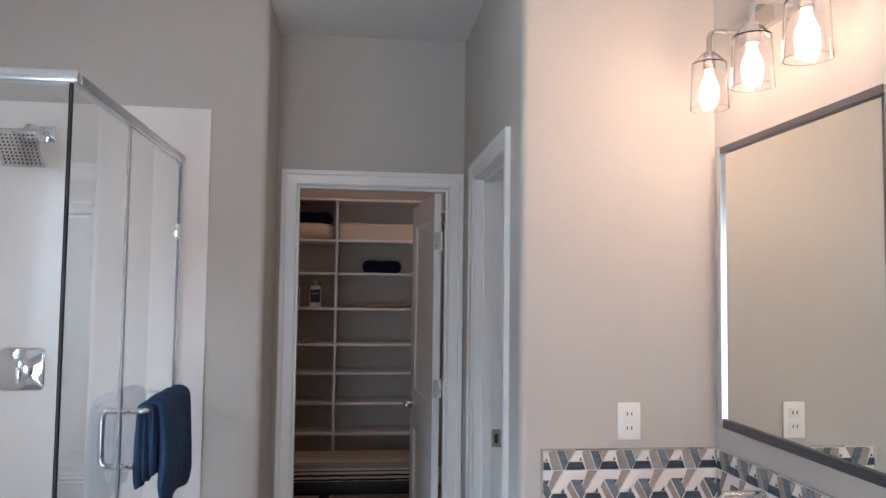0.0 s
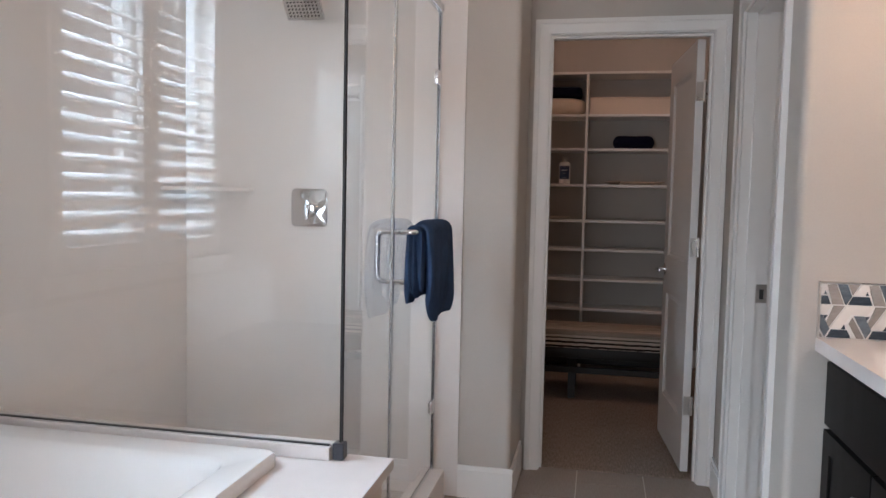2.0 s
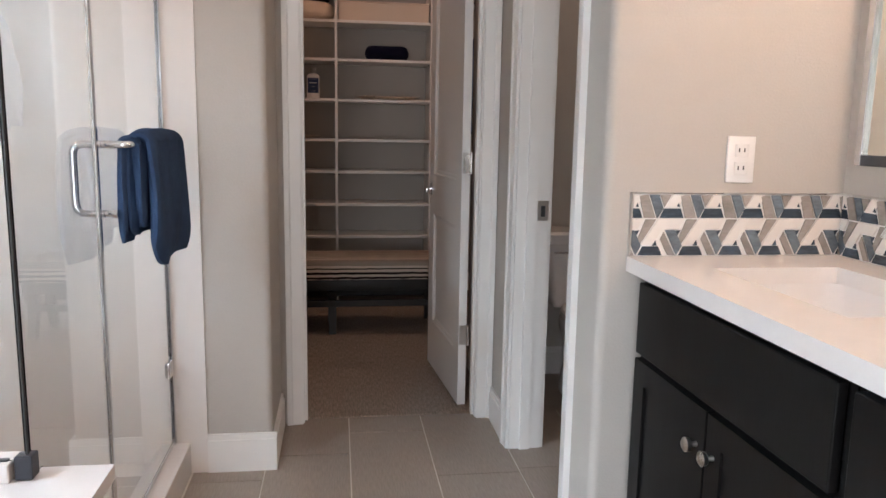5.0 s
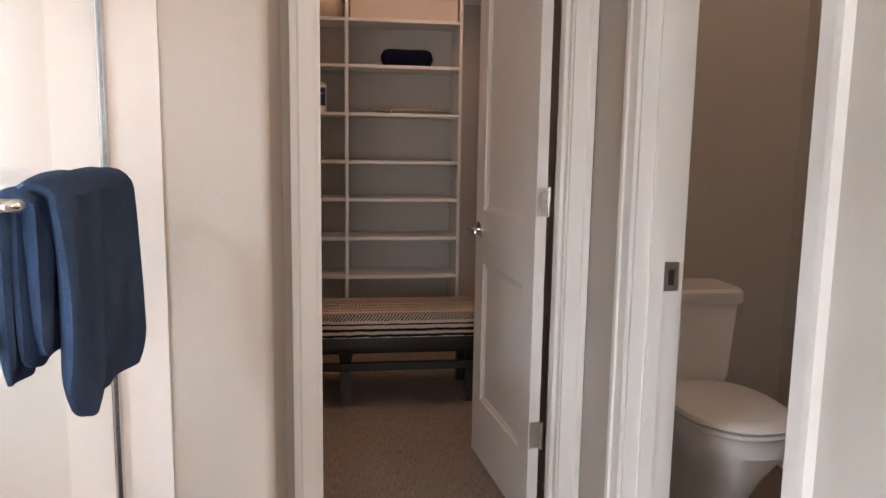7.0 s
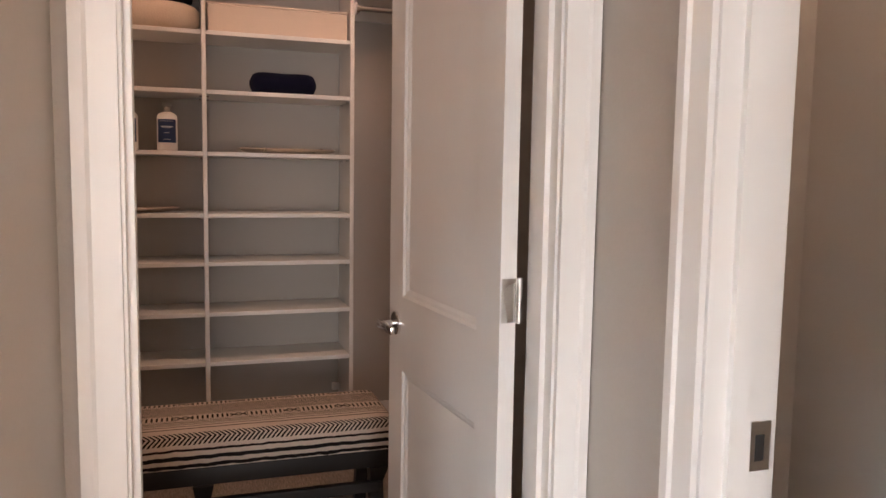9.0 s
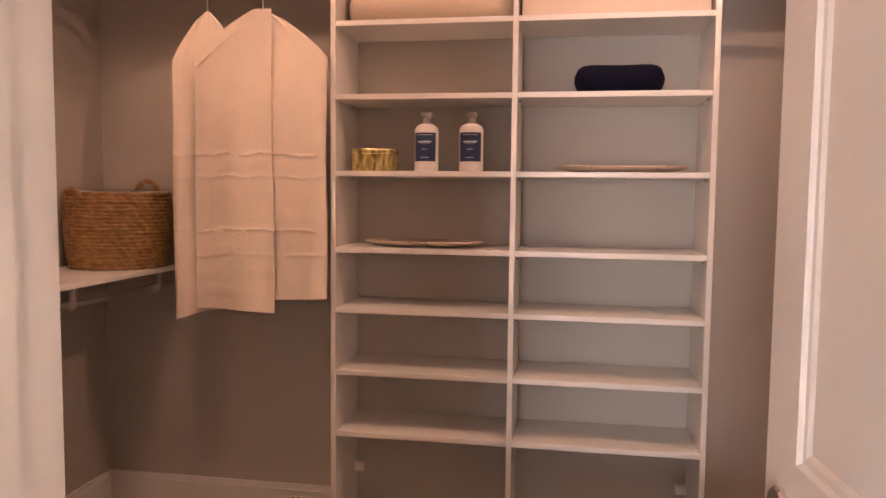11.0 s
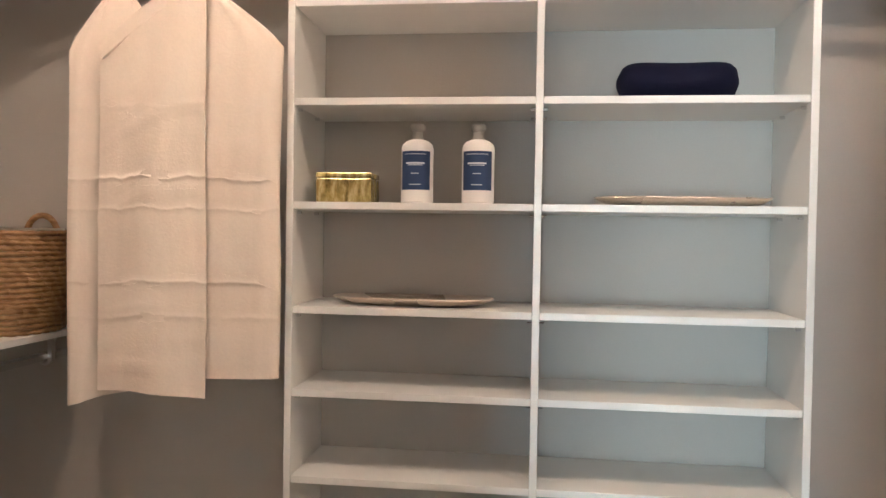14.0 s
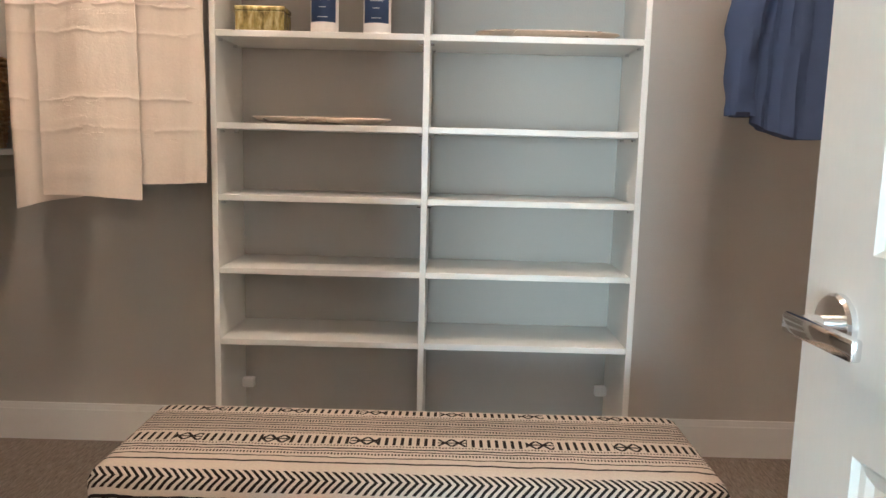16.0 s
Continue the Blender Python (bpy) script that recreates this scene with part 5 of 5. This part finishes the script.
def blue_shirt():
    y, cx = RUY - 0.02, 1.835
    e = thing("shirt", "blue cotton shirt on a hanger with dark trim", "shirt", (cx, y, 1.16))
    nu, nz = 72, 48
    rings = []
    for j in range(nz + 1):
        v = j / nz
        ring = []
        for i in range(nu):
            a = 2 * math.pi * i / nu
            c, s = math.cos(a), math.sin(a)
            sh = min(1.0, 0.22 + 0.78 * min(1.0, v / 0.15) ** 0.8)
            hw = 0.185 * sh
            hem = 1.165 - 0.03 * math.cos(c * 2.2)
            py = (0.045 + 0.01 * math.sin(v * 6)) * math.copysign(abs(s) ** 0.8, s) + 0.012 * math.sin(c * 11 + 1.3 + 1.5 * v) * v + 0.006 * math.sin(c * 24 + 5 * v) + 0.004 * math.sin(v * 26 + c * 6)
            ring.append((cx + hw * math.copysign(abs(c) ** 0.7, c), y + py, 2.0 + (hem - 2.0) * v))
        rings.append(ring)
    part("shirt_body", loft(rings), M_SHIRT, e, "", True)
    for sx in (-1, 1):
        top = Vector((cx + sx * 0.165, y - 0.01, 1.86))
        cuff = Vector((cx + sx * 0.225, y - 0.03, 1.20))
        rs, pts = [], []
        rings = []
        for j in range(41):
            v = j / 40
            p = top.lerp(cuff, v) + Vector((sx * 0.02 * math.sin(v * 3.1), -0.012 * math.sin(v * 5), 0))
            rx, ry = 0.030 + 0.022 * math.sin(min(1, v * 1.3) * 2.6), 0.050 - 0.008 * v
            ring = []
            for i in range(16):
                a = 2 * math.pi * i / 16
                w = 1 + 0.16 * math.sin(3 * a + v * 9) + 0.09 * math.sin(v * 34 + 2 * a)
                ring.append((p.x + rx * w * math.cos(a), p.y + ry * w * math.sin(a), p.z))
            rings.append(ring)
        sl = part("sleeve", loft(rings), M_SHIRT, e, "long blue sleeve", True)
        part("cuff_lining", loft([[(cuff.x + 0.030 * math.cos(2 * math.pi * i / 16), cuff.y + 0.032 * math.sin(2 * math.pi * i / 16), z) for i in range(16)] for z in (1.196, 1.21)]), M_SHIRTD, sl, "dark cuff lining", True)
    part("collar", loft([[(cx + rr * math.cos(2 * math.pi * i / 20), y + 0.6 * rr * math.sin(2 * math.pi * i / 20), z) for i in range(20)] for rr, z in ((0.066, 1.985), (0.060, 2.012), (0.052, 2.030))]), M_SHIRT, e, "folded collar", True)
    part("collar_lining", loft([[(cx + 0.045 * math.cos(2 * math.pi * i / 20), y - 0.030 + 0.022 * math.sin(2 * math.pi * i / 20), z) for i in range(20)] for z in (1.93, 2.028)]), M_SHIRTD, e, "dark navy lining", True)
    part("hanger_hook", tube([(cx, y + 0.02, 2.02), (cx, y + 0.02, RUZ - 0.03)] + [(cx + 0.0185 * math.sin(radians(d)), y + 0.02, RUZ + 0.0185 * math.cos(radians(d))) for d in (160, 110, 60, 10, -40, -85)], 0.0025, 8), M_CHROME, e, "", True)


blue_shirt()


def wicker_basket():
    cx, cy, z0 = -0.835, 6.375, 1.0495
    e = thing("basket", "round braided water hyacinth basket with two loop handles", "basket", (cx, cy, z0))
    rows, r0, h = 20, 0.185, 0.285
    random.seed(7)

    def rad(v):
        return r0 * (0.93 + 0.10 * math.sin(v * 2.3))
    for k in range(rows):
        v = (k + 0.5) / rows
        z, r = z0 + h * v, rad(v)
        b = bmesh.new()
        # each coil is a rope: a tube whose radius swells stitch by stitch
        pts, rs = [], []
        seg = 132
        ring_list = []
        for i in range(seg):
            a = 2 * math.pi * i / seg
            tw = math.sin(34 * a + k * 1.9 + 0.6 * math.sin(5 * a + k))
            rr = 0.0073 * (1 + 0.14 * tw)
            rc = r + 0.0015 * tw + random.uniform(-0.0008, 0.0008)
            zc = z + 0.0016 * math.sin(3 * a + k) + random.uniform(-0.0006, 0.0006)
            ring_list.append([(cx + (rc + rr * math.cos(t)) * math.cos(a), cy + (rc + rr * math.cos(t)) * math.sin(a), zc + rr * 1.06 * math.sin(t)) for t in (2 * math.pi * q / 7 for q in range(7))])
        vs = [[b.verts.new(p) for p in rg] for rg in ring_list]
        for i in range(seg):
            for q in range(7):
                b.faces.new((vs[i][q], vs[i][(q + 1) % 7], vs[(i + 1) % seg][(q + 1) % 7], vs[(i + 1) % seg][q]))
        part("braid", b, M_WICKER, e, "", True)
    part("lining", lathe([(0.0, z0 + 0.004), (rad(0) - 0.012, z0 + 0.004), (rad(0.5) - 0.009, z0 + h * 0.5), (rad(1) - 0.010, z0 + h - 0.008), (rad(1) - 0.014, z0 + h - 0.008), (rad(0.5) - 0.014, z0 + h * 0.5), (0.0, z0 + 0.010)], cx, cy, 40), M_WICKER, e, "", True)
    part("rim", lathe([(rad(1) - 0.004, z0 + h - 0.004), (rad(1) + 0.002, z0 + h + 0.002), (rad(1) - 0.004, z0 + h + 0.007), (rad(1) - 0.010, z0 + h + 0.002), (rad(1) - 0.004, z0 + h - 0.004)], cx, cy, 48), M_NICKEL, e, "metal rim hoop", True)
    for a0, rise in ((87, 0.066), (246, 0.030)):
        a = radians(a0)
        t = Vector((-math.sin(a), math.cos(a), 0))
        o = Vector((cx + rad(1) * math.cos(a), cy + rad(1) * math.sin(a), z0 + h - 0.02))
        pts = [o + t * (0.055 * math.cos(q)) + Vector((0, 0, rise * math.sin(q))) for q in (math.pi * i / 14 for i in range(15))]
        part("handle", tube(pts, 0.0095, 10), M_WICKER, e, "braided loop handle", True)


wicker_basket()


def bottle(cx, cy):
    z = SZ[3] + 0.0097
    e = thing("bottle", "clear bottle of white bath salt with a navy label", "bottle", (cx, cy, z), "bath salt bottles")
    part("bottle_body", lathe([(0.0, z), (0.039, z), (0.043, z + 0.005), (0.043, z + 0.146), (0.040, z + 0.157), (0.031, z + 0.166), (0.018, z + 0.171)], cx, cy, 32), M_SALT, e, "white salt filling", True)
    part("neck", lathe([(0.018, z + 0.1712), (0.0145, z + 0.178), (0.0145, z + 0.192), (0.018, z + 0.194), (0.018, z + 0.1955)], cx, cy, 24), M_FROST, e, "clear glass neck", True)
    part("stopper", lathe([(0.0185, z + 0.196), (0.020, z + 0.199), (0.020, z + 0.208), (0.017, z + 0.212), (0.0, z + 0.212)], cx, cy, 24), M_FROST, e, "clear stopper", True)

    def wrap(a0, a1, r0, r1, za, zb, bm=None):
        # a curved strip round the front of the bottle
        rings = []
        for k in range(13):
            a = radians(a0 + (a1 - a0) * k / 12)
            rings.append([(cx + r * math.sin(a), cy - r * math.cos(a), zz) for r, zz in ((r0, za), (r1, za), (r1, zb), (r0, zb))])
        return loft(rings, bm=bm)
    lb = part("label", wrap(-58, 58, 0.0431, 0.0438, z + 0.036, z + 0.138), M_LABEL, e, "navy paper label", True)
    for zz, aw, hh in ((0.106, 34, 0.0020), (0.101, 26, 0.0009), (0.079, 14, 0.0009), (0.050, 20, 0.0009), (0.130, 40, 0.0007)):
        part("print_line", wrap(-aw, aw, 0.0439, 0.0443, z + zz - hh, z + zz + hh), M_LTEXT, lb, "thin silver print")


bottle(0.372, 6.40)
bottle(0.535, 6.40)
z = SZ[3] + 0.0097
e = thing("shell_box", "olive gold mottled horn box on the shelf", "box", (0.18, 6.42, z))
part("box_body", box(0.100, 0.252, 6.375, 6.475, z, z + 0.066, 0.003), M_HORN, e)
part("box_lid", box(0.099, 0.253, 6.374, 6.476, z + 0.0675, z + 0.082, 0.003), M_HORN, e)


def tray(cx, cy, z, length, label):
    e = thing("tray", label, "tray", (cx, cy, z), "silver trays on the shelves")
    def ov(i, zz):
        return [(cx + (length / 2 - i) * math.copysign(abs(math.cos(a)) ** 0.75, math.cos(a)), cy + (0.085 - i * 0.5) * math.copysign(abs(math.sin(a)) ** 0.75, math.sin(a)), zz) for a in (2 * math.pi * k / 44 for k in range(44))]
    part("tray_dish", loft([ov(0.09, z), ov(0.03, z + 0.008), ov(0.0, z + 0.021), ov(0.002, z + 0.024), ov(0.03, z + 0.013), ov(0.09, z + 0.006)]), M_SILVER, e, "", True)


tray(0.362, 6.42, SZ[4] + 0.0097, 0.44, "long hammered silver tray")
tray(1.063, 6.42, SZ[3] + 0.0097, 0.45, "long hammered silver tray")

z = SZ[2] + 0.0097
e = thing("rolled_towel", "dark navy rolled towel on the shelf", "towel", (1.04, 6.43, z))
rings = []
for q in range(25):
    u = q / 24
    x = 0.893 + 0.304 * u
    rr = 0.054 * max(0.05, 1 - abs(2 * u - 1) ** 9) ** 0.5 * (1 + 0.02 * math.sin(9 * u))
    rings.append([(x, 6.42 + rr * 1.3 * math.cos(a) * (1 + 0.05 * math.sin(2 * a + 1)), z + max(0.0003, 0.050 + rr * math.sin(a) * (1 + 0.06 * math.sin(3 * a)))) for a in (2 * math.pi * k / 24 for k in range(24))])
part("roll", loft(rings), M_DTOWEL, e, "", True)

# folded blanket on the top left shelf and two lidded linen boxes on the right
z = SZ[1] + 0.0097
e = thing("blanket", "folded cream wool blanket with dark stripes", "blanket", (0.37, 6.45, z))
rings = []
for q in range(33):
    u = q / 32
    g = max(0.02, 1 - abs(2 * u - 1) ** 5) ** 0.5
    rings.append([(0.072 + 0.608 * u, 6.455 + 0.125 * g * math.copysign(abs(math.cos(a)) ** 0.75, math.cos(a)) * (1 + 0.02 * math.sin(7 * u)), z + 0.0675 + 0.067 * (0.35 + 0.65 * g) * math.copysign(abs(math.sin(a)) ** 0.85, math.sin(a))) for a in (2 * math.pi * k / 28 for k in range(28))])
fl = part("fold", loft(rings), M_LINEN2, e, "", True)
e = thing("folded_quilt", "dark folded quilt on top of the blanket", "quilt", (0.37, 6.47, z + 0.136))
part("quilt_fold", box(0.13, 0.65, 6.36, 6.58, z + 0.1365, z + 0.215, 0.03, 5), M_DTOWEL, e, "", True)
e = thing("storage_box", "beige linen storage box on the shelf", "box", (1.02, 6.45, z))
part("box_body", box(0.712, 1.330, 6.335, 6.585, z, z + 0.118, 0.004), M_BOX, e)
part("rim", box(0.709, 1.333, 6.332, 6.588, z + 0.1185, z + 0.128, 0.002), M_BOX, e)


def bench():
    x0, x1, y0, y1, zt = 0.075, 1.335, 5.385, 5.785, 0.452
    e = thing("bench", "upholstered bench with striped woven cloth and black wooden legs", "bench", ((x0 + x1) / 2, (y0 + y1) / 2, 0.004))
    b = bmesh.new()
    nx, ny = 60, 24
    rings = []
    for d, z, r in ((0.004, zt - 0.115, 0.014), (0.0, zt - 0.105, 0.016), (0.0, zt - 0.022, 0.018), (0.006, zt - 0.008, 0.02), (0.018, zt - 0.001, 0.02), (0.05, zt + 0.003, 0.02), (0.15, zt + 0.006, 0.02)):
        rings.append(rrect(x0 + d, x1 - d, y0 + d, y1 - d, r + 0.004, z, 5))
    part("cushion", loft(rings, bm=b), M_CLOTH, e, "striped woven cover", True)
    fr = part("apron", box(x0 + 0.02, x1 - 0.02, y0 + 0.02, y1 - 0.02, zt - 0.185, zt - 0.116, 0.004), M_BLACKW, e, "black stained rail", True)
    for lx in (x0 + 0.06, 0.665, x1 - 0.06):
        for ly, s in ((y0 + 0.045, -1), (y1 - 0.045, 1)):
            pts = [(lx, ly, zt - 0.186), (lx, ly - s * 0.03, 0.20), (lx, ly - s * 0.02, 0.13), (lx, ly + s * 0.012, 0.006)]
            b = bmesh.new()
            rr = []
            for (px, py, pz), w in zip(pts, (0.034, 0.024, 0.024, 0.022)):
                rr.append([(px - w, py - w, pz), (px + w, py - w, pz), (px + w, py + w, pz), (px - w, py + w, pz)])
            loft(rr, bm=b)
            part("leg", b, M_BLACKW, e)
    part("stretcher", box(x0 + 0.05, x1 - 0.05, (y0 + y1) / 2 - 0.165, (y0 + y1) / 2 - 0.135, 0.165, 0.205, 0.004), M_BLACKW, e)
    part("stretcher", box(x0 + 0.05, x1 - 0.05, (y0 + y1) / 2 + 0.135, (y0 + y1) / 2 + 0.165, 0.165, 0.205, 0.004), M_BLACKW, e)


bench()

# fixtures are unseen: closet ones placed from cast shadows, the toilet room's added
for cx, cy, cz in CL + ((1.92, 3.70, 2.685),):
    e = thing("ceiling_light", "small flush ceiling lamp out of view, lit warm", "ceiling lamp", (cx, cy, H), "flush ceiling lamps")
    part("canopy", lathe([(0.085, H - 0.001), (0.085, H - 0.012), (0.080, H - 0.015)], cx, cy, 28), M_TRIM, e, "", True)
    o = part("dome", lathe([(0.075, H - 0.0155), (0.065, H - 0.035), (0.04, H - 0.048), (0.0, H - 0.052)], cx, cy, 28), M_DOME, e, "frosted dome, lit", True)
    o.visible_shadow = False

# ---- pieces: mosaic backsplash and floor tiles ----
P, Z0, ZM, Z1 = 0.1075, 0.9115, 1.0055, 1.066
# (material, corners as u in periods and v in row heights)
LOWER = ((M_MWHITE, ((0.02, 0.72), (0.50, 0.72), (0.64, 1.0), (0.02, 1.0))), (M_MWHITE, ((0.60, 0.30), (0.88, 0.30), (1.24, 0.98), (0.98, 0.98))), (M_MGREY, ((0.48, 0.36), (0.58, 0.32), (0.94, 0.98), (0.68, 0.98))),
         (M_MGREY, ((0.06, 0.45), (0.14, 0.64), (0.44, 0.02), (0.26, 0.02))), (M_MBLUE, ((0.17, 0.69), (0.42, 0.69), (0.60, 0.28), (0.48, 0.03))), (M_MNAVY, ((0.54, 0.02), (1.12, 0.02), (1.02, 0.26), (0.64, 0.26))), (M_MNAVY, ((0.44, 0.68), (0.54, 0.69), (0.47, 0.55))), (M_MNAVY, ((0.88, 0.28), (0.98, 0.28), (0.95, 0.42))))
UPPER = ((M_MNAVY, ((0.02, 0.03), (0.60, 0.03), (0.52, 0.42), (0.12, 0.42))), (M_MWHITE, ((0.14, 0.46), (0.46, 0.46), (0.60, 0.98), (0.32, 0.98))), (M_MGREY, ((0.50, 0.92), (0.62, 0.98), (0.72, 0.98), (0.92, 0.03), (0.64, 0.03))),
         (M_MBLUE, ((0.75, 0.98), (0.98, 0.98), (1.10, 0.42), (0.98, 0.03), (0.95, 0.03))), (M_MGREY, ((0.01, 0.98), (0.28, 0.98), (0.12, 0.48))), (M_MNAVY, ((0.42, 0.50), (0.50, 0.48), (0.46, 0.66))))


def clip_poly(poly, lo, hi):
    for bound, keep in ((lo, lambda u: u >= lo - 1e-9), (hi, lambda u: u <= hi + 1e-9)):
        out = []
        for (u, v), (s, t) in zip(poly, poly[1:] + poly[:1]):
            if keep(u):
                out.append((u, v))
            if keep(u) != keep(s):
                f = (bound - u) / (s - u)
                out.append((bound, v + f * (t - v)))
        poly = out
        if len(poly) < 3:
            return []
    return poly


def mosaic(e, u0, u1, to, axis, d0, d1, single):
    """Lay the mosaic from u0 to u1; to() turns the run into a world coordinate."""
    rest = {}
    k = 0
    while k * P < u1 - u0:
        for rowset, za, zb in ((LOWER, Z0, ZM), (UPPER, ZM, Z1)):
            for rank, (mat, corners) in enumerate(rowset):
                poly = clip_poly([(u0 + (k - 0.35 + u) * P, za + v * (zb - za)) for u, v in corners], u0 + 0.002, u1 - 0.002)
                if len(poly) < 3:
                    continue
                poly = [(to(u), v) for u, v in poly]
                face = d0 - 0.0002 * rank
                if single(u0 + k * P):
                    part("tile", prism(poly, axis, face, d1), mat, e)
                else:
                    rest.setdefault(mat.name, (mat, bmesh.new()))
                    prism(poly, axis, face, d1, bm=rest[mat.name][1])
        k += 1
    for mat, bm in rest.values():
        tagged(part("tiles", bm, mat, e), kind="stuff")


e = thing("backsplash_side", "geometric mosaic backsplash in white, taupe and navy", "backsplash", (1.70, 2.806, 0.9115), kind="structure")
part("grout_bed", box(1.421, 1.987, 2.801, 2.8065, 0.9115, 1.0665), M_GROUTW, e)
part("edge_trim", box(1.419, 1.987, 2.797, 2.8065, 1.0668, 1.070, bm=box(1.4165, 1.4208, 2.797, 2.8065, 0.9115, 1.070)), M_NICKEL, e, "thin metal edge trim")
mosaic(e, 1.421, 1.987, lambda u: u, "y", 2.7985, 2.8008, lambda u: True)
e = thing("backsplash_back", "geometric mosaic backsplash in white, taupe and navy", "backsplash", (1.985, 1.5, 0.9115), kind="structure")
part("grout_bed", box(1.984, 1.9893, 0.30, 2.7965, 0.9115, 1.0665), M_GROUTW, e)
part("edge_trim", box(1.980, 1.9893, 0.30, 2.7965, 1.0668, 1.070), M_NICKEL, e, "thin metal edge trim")
mosaic(e, 0.0, 2.49, lambda u: 2.796 - u, "x", 1.9815, 1.9838, lambda u: u < 1.0)

TLW, TLL, J = 0.304, 0.603, 0.0042
mesh_cache = {}


def floor_tile(x0, x1, y0, y1):
    key = (round(x1 - x0, 4), round(y1 - y0, 4))
    if key not in mesh_cache:
        b = bmesh.new()
        w, h = key
        loft([[(0, 0, -0.003), (w, 0, -0.003), (w, h, -0.003), (0, h, -0.003)], [(0, 0, -0.0008), (w, 0, -0.0008), (w, h, -0.0008), (0, h, -0.0008)], [(0.001, 0.001, 0), (w - 0.001, 0.001, 0), (w - 0.001, h - 0.001, 0), (0.001, h - 0.001, 0)]], bm=b)
        bmesh.ops.recalc_face_normals(b, faces=b.faces)
        me = bpy.data.meshes.new("tile")
        b.to_mesh(me)
        b.free()
        me.materials.append(M_TILEF)
        mesh_cache[key] = me
    o = new("tile", mesh_cache[key])
    o.parent = floor
    o.location = (x0, y0, 0.0)


off = (3.135, 3.325, 3.52, 2.945)
for c in range(-1, 8):
    xa = 0.438 + TLW * (c - 1)
    ja = off[(c - 1) % 4]
    for r in range(-9, 4):
        ya = ja + r * TLL
        a, q = max(xa + J / 2, 0.19), min(xa + TLW - J / 2, 2.36)
        p, s = max(ya + J / 2, -1.59), min(ya + TLL - J / 2, 4.094)
        if q - a > 0.02 and s - p > 0.02:
            floor_tile(a, q, p, s)
